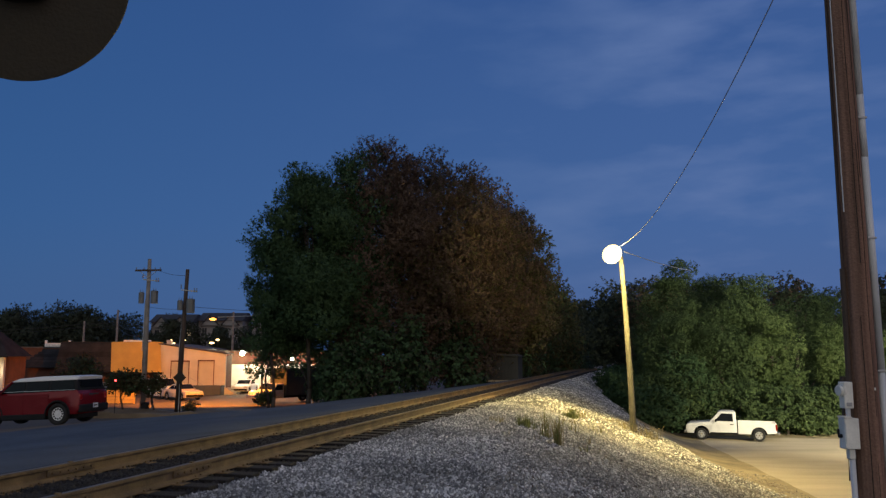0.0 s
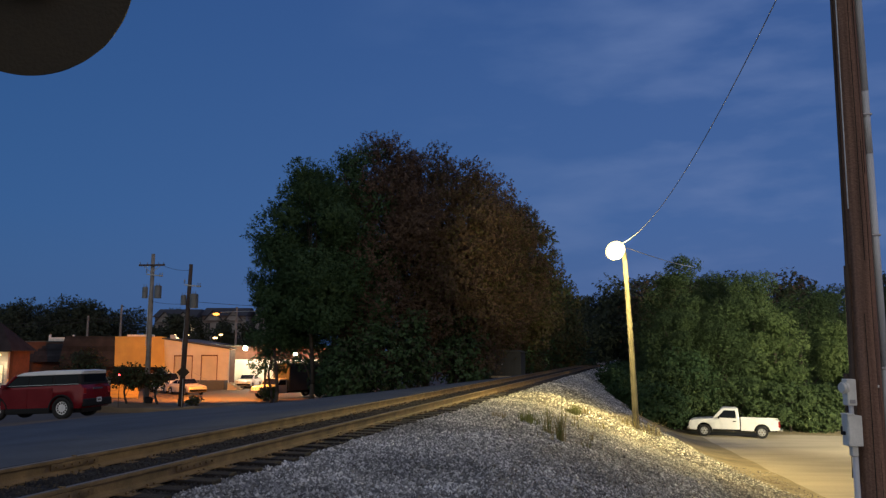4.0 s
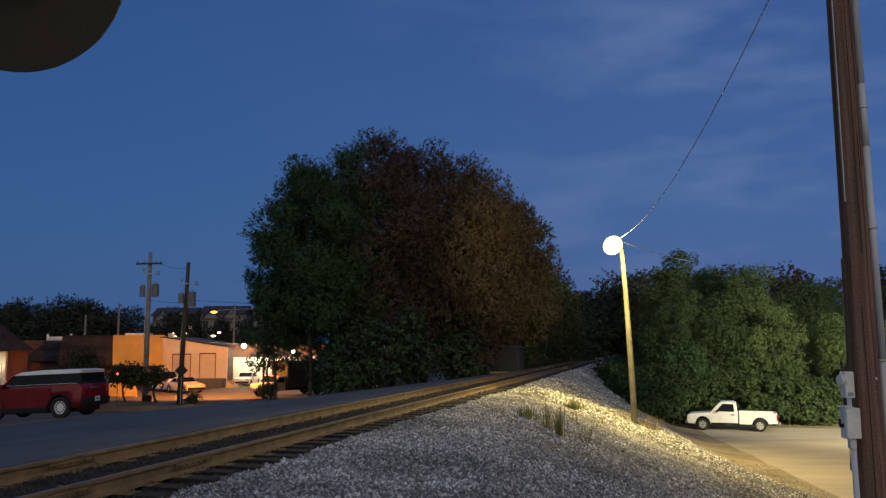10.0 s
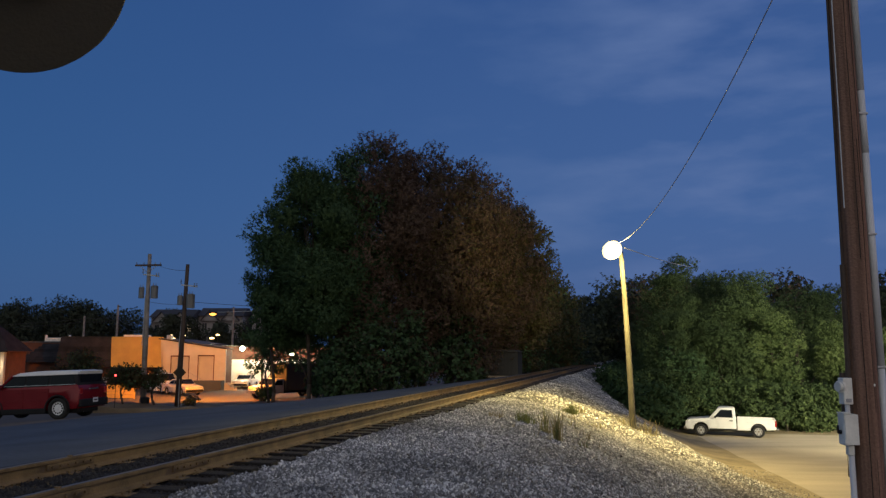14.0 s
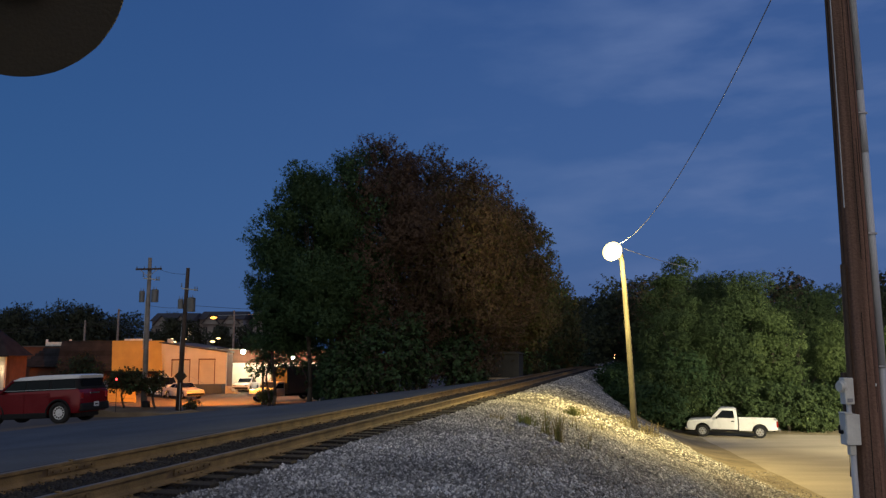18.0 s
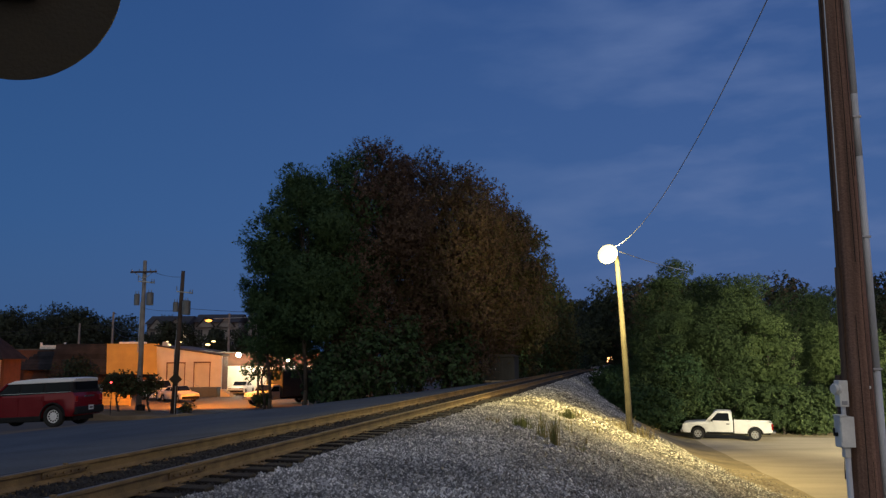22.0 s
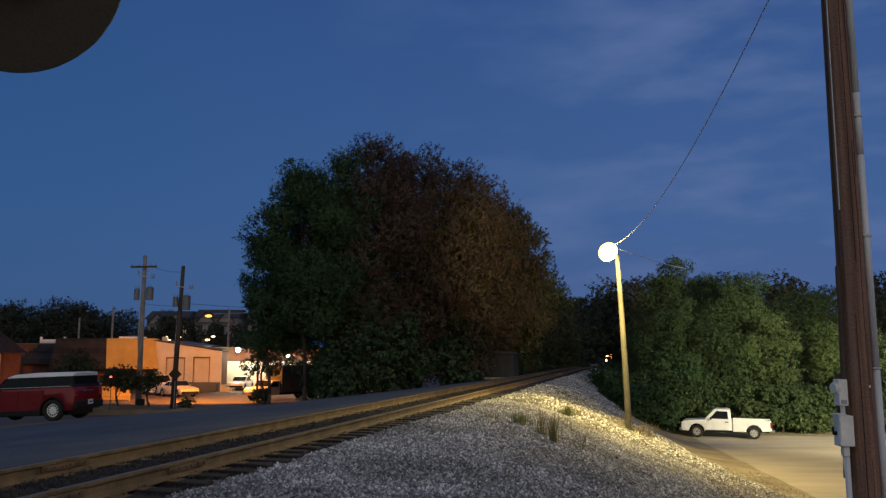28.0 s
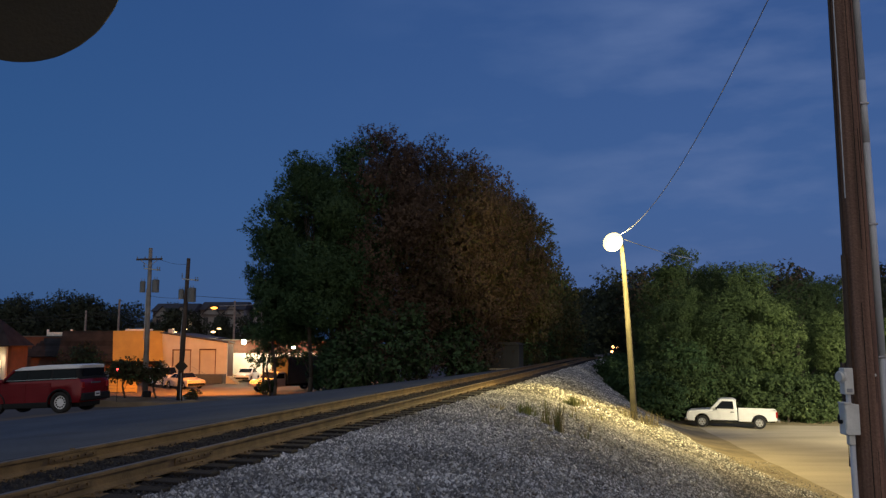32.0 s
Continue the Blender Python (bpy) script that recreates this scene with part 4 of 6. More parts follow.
for i, (s_, d_, top, r) in enumerate(((48.0, -0.6, -0.4, 1.5), (51.5, 0.2, 0.0, 1.6), (55.0, 1.0, 0.4, 1.6), (59.5, 1.6, 0.55, 1.6), (65.0, 1.8, 0.6, 1.6), (72.0, 1.6, 0.6, 1.6), (52.0, -2.6, 1.8, 1.9), (57.0, -1.6, 2.2, 2.0))):
    p = at(s_, d_)
    tree(p.x, p.y, top, p.z, r, 5200, 0.24, [M_LEAF_GD, M_LEAF_G], 300 + i, "dark green shrub growing over the edge of the bank", "shrub", "shrubs along the bank", 4, 0.05, 1.1, lumpy=True)
# wooded hill behind the lot, and the wooded skyline behind the yard
rng = random.Random(9)
for i in range(15):
    x = 24 + i * 4.0
    y = 108 + rng.uniform(-8, 8)
    tree(x, y, 11.0 + rng.uniform(-1.0, 1.0), -2.5, 6.0, 12000, 0.42, [M_LEAF_D, M_LEAF_R] if i % 4 == 1 else [M_LEAF_D], 100 + i, "dark tree on the wooded rise", group="trees on the wooded rise", lobes_n=5)
for i in range(42):
    x = -148 + i * 2.35
    y = 186 + rng.uniform(-14, 14) + (34 if x > -76 else 0)
    tree(x, y, 11.2 + rng.uniform(-0.5, 0.5) + 1.6 * math.exp(-((x + 88) / 8) ** 2), -2.0, 7.0, 7000, 0.52, [M_LEAF_D], 130 + i, "dark tree on the skyline behind the yard", group="skyline trees", lobes_n=5)

for i in range(7):
    tree(-63 + i * 3.6, 168 + rng.uniform(-6, 6), 7.6 + rng.uniform(-1.0, 1.2), -2.0, 3.6, 4000, 0.5, [M_LEAF_D], 180 + i, "dark tree before the apartment houses", group="trees before the apartments", lobes_n=5)

# ---- the yard: buildings ----
def wall_with_holes(bm, x0, x1, z0, z1, y0, y1, holes, top=None):
    """A wall along x from y0 to y1 thick, with openings (xa, xb, za, zb); top: slope of the upper edge."""
    xs = sorted({x0, x1, *[h[0] for h in holes], *[h[1] for h in holes]})
    for a, b in zip(xs, xs[1:]):
        mid = (a + b) / 2
        cuts = sorted((h[2], h[3]) for h in holes if h[0] < mid < h[1])
        z = z0
        def put(za, zb, last=False):
            if zb - za < 0.01:
                return
            ta = zb if not (last and top) else zb + top * (a - x0)
            tb = zb if not (last and top) else zb + top * (b - x0)
            vs = [bm.verts.new(p) for p in ((a, y0, za), (b, y0, za), (b, y0, tb), (a, y0, ta), (a, y1, za), (b, y1, za), (b, y1, tb), (a, y1, ta))]
            for f in ((0, 1, 2, 3), (5, 4, 7, 6), (4, 0, 3, 7), (1, 5, 6, 2), (3, 2, 6, 7), (4, 5, 1, 0)):
                bm.faces.new([vs[k] for k in f])
        for c0, c1 in cuts:
            put(z, c0)
            z = c1
        put(z, z1, True)
    return bm


def roller_door(parent, x0, x1, z0, z1, y):
    door = part("loading_door", box(B(), ((x0 + x1) / 2, y + 0.02, (z0 + z1) / 2), (x1 - x0, 0.03, z1 - z0)), M_ROLLER, parent, "grey roller loading door")
    n = 10
    for i in range(n):
        z = z0 + (z1 - z0) * (i + 0.5) / n
        part("slat", box(B(), ((x0 + x1) / 2, y - 0.005, z), (x1 - x0 - 0.02, 0.03, (z1 - z0) / n - 0.03), bevel=0.008), M_ROLLER, door)
    # dark strips stand in for the shade inside the door recess
    bm = B()
    for x in (x0 - 0.05, x1 + 0.05):
        box(bm, (x, y - 0.16, (z0 + z1) / 2), (0.07, 0.10, z1 - z0 + 0.1))
    box(bm, ((x0 + x1) / 2, y - 0.16, z1 + 0.07), (x1 - x0 + 0.2, 0.10, 0.12))
    part("recess_shade", bm, M_BRICK, door)


def build_yard():
    GZ = -2.15
    # white warehouse wing with loading dock
    w = thing("warehouse", pose(-28.5, 80.0, GZ), "low white block warehouse with loading doors lit orange", "warehouse")
    x1 = 6.75
    doors = ((1.35, 3.05, 0.92, 3.22), (4.06, 5.55, 0.92, 3.27))
    part("front_wall", wall_with_holes(B(), 0, x1, 0, 4.95, 0, 0.25, doors, -0.145), M_WALLW, w)
    for a, b, c, d in doors:
        roller_door(w, a, b, c, d, 0.16)
    part("side_wall", box(B(), (x1 - 0.125, 1.2, 1.95), (0.25, 1.9, 3.9)), M_BRICK, w)
    part("back_wall", box(B(), (5.2, 2.25, 1.95), (3.1, 0.2, 3.9)), M_BRICK, w)
    part("rear_wing_wall", box(B(), (3.6, 7.2, 2.05), (0.25, 9.6, 4.1)), M_BRICK, w)
    part("roof", box(B(), (x1 / 2, 1.3, 4.55), (x1 + 0.3, 2.4, 0.12), ry=8.25), M_ROOFING, w)
    part("rear_wing_roof", box(B(), (1.85, 7.3, 4.77), (3.9, 9.5, 0.12), ry=8.25), M_ROOFING, w)
    part("coping", box(B(), (x1 / 2, 0.1, 4.52), (x1 + 0.15, 0.42, 0.10), ry=8.25, bevel=0.01), M_ROOFD, w, "dark roof edge")
    part("dock", box(B(), (5.1, -0.75, 0.45), (3.3, 1.4, 0.9), bevel=0.03), M_ASPHALT, w, "dark concrete loading dock")
    bm = B()
    for k in range(4):
        box(bm, (7.3 + 0.3 * k, -1.0, 0.35 - 0.1 * k), (0.32, 1.2, 0.7 - 0.2 * k))
    part("steps", bm, M_LOT, w)
    bm = tube(B(), (3.6, -1.3, 1.7), (5.4, -1.4, 0.75), 0.03, n=8)
    part("handrail", bm, M_STEEL, w)
    part("vent", box(B(), (0.9, 0.5, 5.15), (0.5, 0.5, 0.5), bevel=0.03), M_STEEL, w)
    # shop with tan lap-sided false front
    s = thing("shop", pose(-38.2, 79.6, GZ), "low shop with tan lap-sided mansard front, half in shadow", "shop")
    part("front_wall", wall_with_holes(B(), 0, 9.7, 0, 2.2, 0.9, 1.15, ((0.6, 2.2, 0.8, 1.9), (5.3, 7.2, 0.8, 1.9))), M_BRICK, s)
    for a, b in ((0.6, 2.2), (5.3, 7.2)):
        win = part("window", box(B(), ((a + b) / 2, 1.0, 1.35), (b - a, 0.02, 1.1)), M_PANE, s)
        bm = B()
        for x in (a, (a + b) / 2, b):
            box(bm, (x, 0.93, 1.35), (0.06, 0.08, 1.16))
        for z in (0.8, 1.9):
            box(bm, ((a + b) / 2, 0.93, z), (b - a + 0.06, 0.08, 0.06))
        part("window_frame", bm, M_WALLW, win)
    n = 12
    for i in range(n):
        za, zb = 2.2 + 3.0 * i / n, 2.2 + 3.0 * (i + 1) / n
        ya, yb = -0.5 + 1.0 * i / n, -0.5 + 1.0 * (i + 1) / n
        xr, xl = 10.35 - 0.6 * i / n, 5.35 - 0.5 * i / n
        part("lap_board", box(B(), ((xl + xr) / 2, (ya + yb) / 2, (za + zb) / 2), (xr - xl, 0.035, 0.275), rx=-8), M_LAP, s)
        part("shingle_course", box(B(), (xl / 2 - 0.1, (ya + yb) / 2, (za + zb) / 2), (xl + 0.2, 0.035, 0.285), rx=-14), M_SHINGLE, s)
    part("mansard_end", prism(B(), ((0, 2.2), (1.5, 2.2), (1.5, 5.2), (0.9, 5.2)), 0.08), M_LAP, s).matrix_basis = pose(9.85, -0.4, 0, 0, 0, 90)
    part("body_wall", box(B(), (4.9, 6.0, 2.45), (9.6, 9.6, 4.9)), M_BRICK, s)
    part("roof", box(B(), (4.9, 6.0, 4.98), (9.8, 9.9, 0.1)), M_ROOFING, s)
    part("roof_unit", box(B(), (6.9, 2.0, 5.2), (2.4, 1.2, 0.45), bevel=0.04), M_BOX, s, "white roof unit")
    # low board fence before the shop
    f = thing("fence", pose(-27.2, 64.0, GZ), "low tan board fence lit orange beside the yard", "fence")
    for k in range(4):
        part("board", box(B(), (1.35, 0, 0.18 + 0.27 * k), (2.7, 0.04, 0.25), bevel=0.008), M_LAP, f)
    for x in (0.1, 1.35, 2.6):
        part("post", box(B(), (x, 0.07, 0.55), (0.10, 0.10, 1.2), bevel=0.01), M_LAP, f)
    # hip-roofed building with a dark shingle roof and a lit porch
    h = thing("hip_roof_building", pose(-45.5, 70.0, GZ), "low building with dark hip roof and lit white porch", "building")
    part("wall", box(B(), (-0.38, 1.9, 1.85), (15.24, 2.8, 3.7)), M_BRICK, h)
    bm = B()
    vs = [bm.verts.new(p) for p in ((-8.6, -0.6, 3.75), (7.7, -0.6, 3.75), (7.7, 3.6, 3.75), (-8.6, 3.6, 3.75), (-6.2, 1.5, 6.3), (5.3, 1.5, 6.3))]
    for f in ((0, 1, 5, 4), (1, 2, 5), (2, 3, 4, 5), (3, 0, 4), (3, 2, 1, 0)):
        bm.faces.new([vs[k] for k in f])
    part("roof", bm, M_SHINGLE, h)
    bm = box(B(), (6.1, 0.4, 1.85), (1.7, 0.14, 3.7), bevel=0.02)
    box(bm, (6.95, 0.15, 1.85), (0.22, 0.3, 3.7), bevel=0.02)
    part("porch_wall", bm, M_WALLW, h, "white lit porch wall")
    part("gutter", box(B(), (-0.45, -0.64, 3.72), (16.3, 0.10, 0.12), bevel=0.02), M_TRIM, h)
    part("porch_lamp", tube(B(), (6.3, -0.05, 3.30), (6.3, -0.05, 3.45), 0.10, n=14), M_FARLAMP, h)
    w2 = part("porch_window", box(B(), (6.15, 0.31, 1.7), (0.7, 0.05, 1.5)), M_FARWIN, h, "lit porch window")
    bm = B()
    for dx in (-0.38, 0, 0.38):
        box(bm, (6.15 + dx, 0.27, 1.7), (0.06, 0.06, 1.56))
    for dz in (-0.78, 0.0, 0.78):
        box(bm, (6.15, 0.27, 1.7 + dz), (0.82, 0.06, 0.06))
    part("window_frame", bm, M_WALLW, w2)
    # brick annex with a dark lean-to roof, between the two
    a = thing("annex", pose(-46.6, 83.0, GZ), "dark brick annex with a lean-to shingle roof", "building")
    part("wall", box(B(), (4.1, 3.0, 2.32), (8.2, 6.0, 4.64)), M_BRICK, a)
    part("roof", box(B(), (4.1, 3.0, 4.70), (8.4, 6.2, 0.12)), M_ROOFING, a)
    bm = box(B(), (5.9, 1.5, 4.96), (2.4, 1.0, 0.40), bevel=0.04)
    for x in (4.65, 7.15):
        box(bm, (x, 1.2, 5.10), (0.14, 0.3, 0.70), bevel=0.02)
    part("roof_unit", bm, M_BOX, a, "pale roof unit")
    for k in range(7):
        part("shingle_course", box(B(), (5.6 + 0.14 * k, -1.5 + 0.2 * k, 2.75 + 0.27 * k), (4.6 - 0.3 * k, 0.05, 0.32), rx=-36), M_SHINGLE, a)
    part("porch_wall", box(B(), (5.9, -0.9, 1.3), (3.6, 0.15, 2.6)), M_BRICK, a)
    # brick building behind with white lit wall
    g = thing("brick_warehouse", pose(-24.5, 87.0, GZ), "brick warehouse with floodlit white lower wall", "warehouse")
    part("wall", box(B(), (8.5, 4.2, 2.15), (17, 8, 4.3)), M_BRICK, g)
    part("lower_wall", box(B(), (8.5, 0.12, 1.45), (17.0, 0.16, 2.9)), M_WALLW, g, "white lower wall")
    part("roof", box(B(), (8.5, 4.2, 4.36), (17.3, 8.3, 0.12)), M_ROOFING, g)
    part("loading_bay", box(B(), (7.6, 0.02, 1.4), (3.2, 0.06, 2.6), bevel=0.01), M_ROLLER, g)
    part("kerb", box(B(), (5.5, -0.8, 0.3), (9.0, 1.4, 0.6), bevel=0.03), M_LOT, g)
    bm = B()
    # ball bigger than the fixture's lens, sized to the lamp's glare
    bmesh.ops.create_uvsphere(bm, u_segments=18, v_segments=10, radius=0.23, matrix=Matrix.Translation((3.07, -1.75, 4.10)))
    fl = part("flood_lamp", box(B(), (3.07, -0.8, 4.22), (0.3, 1.7, 0.12), bevel=0.02), M_STEEL, g)
    part("lens", bm, M_LED, fl, "glaring white lens")
    fl = part("flood_lamp", box(B(), (8.4, -0.8, 3.6), (0.3, 1.7, 0.12), bevel=0.02), M_STEEL, g)
    part("lens", tube(B(), (8.4, -1.6, 3.52), (8.4, -1.72, 3.46), 0.16, n=20), M_LED, fl, "glaring white lens")
    # sodium street lamp with a long arm
    l = thing("street_lamp", pose(-15.95, 61.4, GZ), "wooden pole with long arm and burning orange sodium lamp", "street lamp")
    part("shaft", tube(B(), (2.1, 0, -0.3), (2.05, 0, 7.0), 0.09, 0.07, n=12), M_POLE_DARK, l)
    part("arm", tube(B(), (2.1, 0, 6.88), (-1.5, -0.2, 6.74), 0.03, n=8), M_STEEL, l)
    bm = box(B(), (-1.75, -0.25, 6.71), (0.62, 0.28, 0.16), rz=8, bevel=0.05)
    hd = part("lamp_head", bm, M_POLE_DARK, l)
    bm = B()
    bmesh.ops.create_uvsphere(bm, u_segments=18, v_segments=10, radius=0.21, matrix=Matrix.Translation((-1.79, -0.26, 6.61)) @ Matrix.Diagonal((1.25, 0.8, 0.6, 1)))
    part("lens", bm, M_SODIUM, hd, "glowing orange lens")
    # apartments on the rise
    for (x, y, wx, top, gab) in ((-72.0, 196, 10, 10.0, 1), (-61.5, 200, 11, 10.6, 1), (-49.0, 204, 14, 11.6, 0)):
        a = thing("apartment_building", pose(x, y, GZ), "pale apartment house with dark gabled roof at dusk", "apartment building", "apartments behind the yard")
        hh = top - GZ
        part("wall", box(B(), (wx / 2, 5, hh / 2), (wx, 10, hh)), M_SIDING, a)
        if gab:
            for k in range(2):
                c = wx * (0.27 + 0.46 * k)
                part("gable", prism(B(), ((-2.1, 0), (2.1, 0), (0, 2.4)), 1.4), M_SIDING, a).matrix_basis = pose(c, -0.1, hh - 1.2)
                bm = B()
                box(bm, (c - 1.15, -0.2, hh + 0.08), (3.3, 2.0, 0.14), ry=-49)
                box(bm, (c + 1.15, -0.2, hh + 0.08), (3.3, 2.0, 0.14), ry=49)
                part("gable_roof", bm, M_ROOFD, a)
        part("roof", prism(B(), ((-6, 0), (6, 0), (0.8, 2.2), (-0.8, 2.2)), wx + 0.6), M_ROOFD, a).matrix_basis = pose(wx / 2, 5, hh, 0, 0, 90)
        k = 0
        for fl_ in range(3):
            for c in range(int((wx + 0.6) // 2.62)):
                xw, zw = 1.5 + c * 2.62, hh - 2.6 - fl_ * 3.0
                lit = (fl_ == 0 and c == 3 and x < -70) or (fl_ == 2 and c == 1)
                wi = part("window", box(B(), (xw, -0.02, zw), (1.1, 0.06, 1.5)), M_FARWIN if lit else M_PANE, a, "lit window" if lit else "")
                bm = B()
                for dx in (-0.58, 0, 0.58):
                    box(bm, (xw + dx, -0.06, zw), (0.08, 0.06, 1.6))
                for dz in (-0.78, 0.78):
                    box(bm, (xw, -0.06, zw + dz), (1.24, 0.06, 0.08))
                part("window_frame", bm, M_SIDING, wi)
    # lamps in the far car park
    for x, y, z, r in ((-47.4, 140, 3.9, 0.32), (-47.7, 140, 4.5, 0.16), (-45.4, 140, 4.45, 0.15), (-40.6, 140, 3.98, 0.34), (-39.6, 140, 4.55, 0.28)):
        p = thing("car_park_lamp", pose(x, y, GZ), "distant burning car park lamp on a thin pole", "street lamp", "lamps of the far car park")
        part("post", tube(B(), (0, 0, 0), (0, 0, z - GZ), 0.05, 0.04, n=8), M_POLE_DARK, p)
        bm = B()
        bmesh.ops.create_uvsphere(bm, u_segments=12, v_segments=8, radius=r, matrix=Matrix.Translation((0, -0.1, z - GZ)) @ Matrix.Diagonal((1.3, 0.8, 0.5, 1)))
        part("lens", bm, M_FARLAMP, p, "glowing lens")
    # thin poles in the distance, with their lines
    for x, y, top in ((-49.2, 120, 8.6), (-54.2, 120, 6.9), (-31.7, 120, 8.3)):
        p = thing("power_pole", pose(x, y, GZ), "distant grey wooden power pole", "power pole", "distant power poles")
        part("shaft", tube(B(), (0, 0, -0.3), (0, 0, top - GZ), 0.2, 0.14, n=10), M_POLE_GREY, p)
    for z in (6.3, 6.8):
        sagging("power_line", (-54.2, 120, z - 0.3), (-49.2, 120, z), 0.1, 0.03, M_CABLE, "thin dark power line", 8)
        sagging("power_line", (-49.2, 120, z), (-19.8, 53.0, z - 3.3), 0.6, 0.018, M_CABLE, "thin dark power line")
        sagging("power_line", (-100, 125, z - 1.2), (-54.2, 120, z - 0.3), 0.8, 0.03, M_CABLE, "thin dark power line")
    sagging("power_line", (-19.1, 52.9, 7.3), (-17.2, 53.0, 7.0), 0.12, 0.012, M_CABLE, "thin dark power line", 8)
    sagging("power_line", (-19.8, 52.9, 4.9), (-17.3, 53.0, 4.75), 0.1, 0.012, M_CABLE, "thin dark power line", 8)
    sagging("power_line", (-17.2, 53.0, 4.9), (4.0, 74.0, 6.0), 0.5, 0.014, M_CABLE, "thin dark power line")


build_yard()


# ---- relay hut by the track ----
def build_hut():
    c = at(59.4, 10.0)
    h = thing("relay_hut", Matrix.Translation(c) @ Matrix.Rotation(-AZ, 4, "Z"), "grey metal relay hut standing dark beside the track", "hut")
    part("body", box(B(), (0, 0, 0.95), (2.5, 2.2, 1.75), bevel=0.03), M_SHED, h)
    part("roof", prism(B(), ((-1.4, 0), (1.4, 0), (0.9, 0.18), (-0.9, 0.18)), 2.5), M_SHED, h).matrix_basis = pose(0, 0, 1.83)
    d = part("door", box(B(), (-0.5, -1.11, 0.95), (0.85, 0.04, 1.5), bevel=0.01), M_SHED, h)
    part("handle", box(B(), (-0.16, -1.15, 0.95), (0.04, 0.05, 0.16), bevel=0.01), M_STEEL, d)
    for k in range(5):
        part("rib", box(B(), (0.1 + 0.24 * k, -1.11, 0.95), (0.05, 0.03, 1.6), bevel=0.008), M_SHED, h)
    part("plinth", box(B(), (0, 0, 0.04), (2.7, 2.4, 0.14), bevel=0.02), M_LOT, h)


build_hut()

# ---- vehicles ----
def arch(x, z, r, n=10):
    """Points of a wheel arch, from front to back."""
    return [(x + r * math.cos(math.pi * k / n), z + r * math.sin(math.pi * k / n)) for k in range(n + 1)]


def wheel(parent, x, y, r, w, rim_mat, holes=8):
    """A wheel at the side y of its car: tyre, rim with holes and hub."""
    sgn = 1 if y > 0 else -1
    bm = B()
    prof = ((r * 0.64, -w / 2), (r * 0.93, -w / 2), (r, -w * 0.34), (r, w * 0.34), (r * 0.93, w / 2), (r * 0.64, w / 2))
    n = 30
    rings = [[bm.verts.new((a * math.cos(2 * math.pi * k / n), b, a * math.sin(2 * math.pi * k / n))) for a, b in prof] for k in range(n)]
    for k in range(n):
        p, q = rings[k], rings[(k + 1) % n]
        for j in range(len(prof)):
            i = (j + 1) % len(prof)
            bm.faces.new((p[j], p[i], q[i], q[j]))
    bmesh.ops.recalc_face_normals(bm, faces=bm.faces)
    ty = part("wheel", bm, M_TYRE, parent, "", True)
    ty.matrix_basis = pose(x, y, r)
    bm = B()
    tube(bm, (0, -sgn * w * 0.2, 0), (0, sgn * w * 0.28, 0), r * 0.655, r * 0.60 if sgn > 0 else r * 0.655, n=28)
    part("rim", bm, rim_mat, ty)
    bm = B()
    for k in range(holes):
        a = 2 * math.pi * k / holes
        c = (r * 0.44 * math.cos(a), 0, r * 0.44 * math.sin(a))
        tube(bm, (c[0], sgn * w * 0.27, c[2]), (c[0], sgn * w * 0.30, c[2]), r * 0.085, n=8)
    part("rim_holes", bm, M_TRIM, ty)["kind"] = "stuff"
    bm = tube(B(), (0, sgn * w * 0.28, 0), (0, sgn * w * 0.40, 0), r * 0.18, r * 0.14, n=14)
    part("hub_cap", bm, M_CHROME if rim_mat is M_RIM else M_RIMW, ty)
    return ty


def panel(bm, pts, y, t, lean, belt):
    """Flat glass panel of (x, z) points on a leaning car side at y."""
    sgn = 1 if y > 0 else -1
    a = [bm.verts.new((x, y - sgn * lean * max(0, z - belt) + sgn * t, z)) for x, z in pts]
    b = [bm.verts.new((x, y - sgn * lean * max(0, z - belt) - sgn * 0.02, z)) for x, z in pts]
    n = len(pts)
    bm.faces.new(a)
    bm.faces.new(b[::-1])
    for i in range(n):
        bm.faces.new((a[i], b[i], b[(i + 1) % n], a[(i + 1) % n]))
    bmesh.ops.recalc_face_normals(bm, faces=bm.faces)


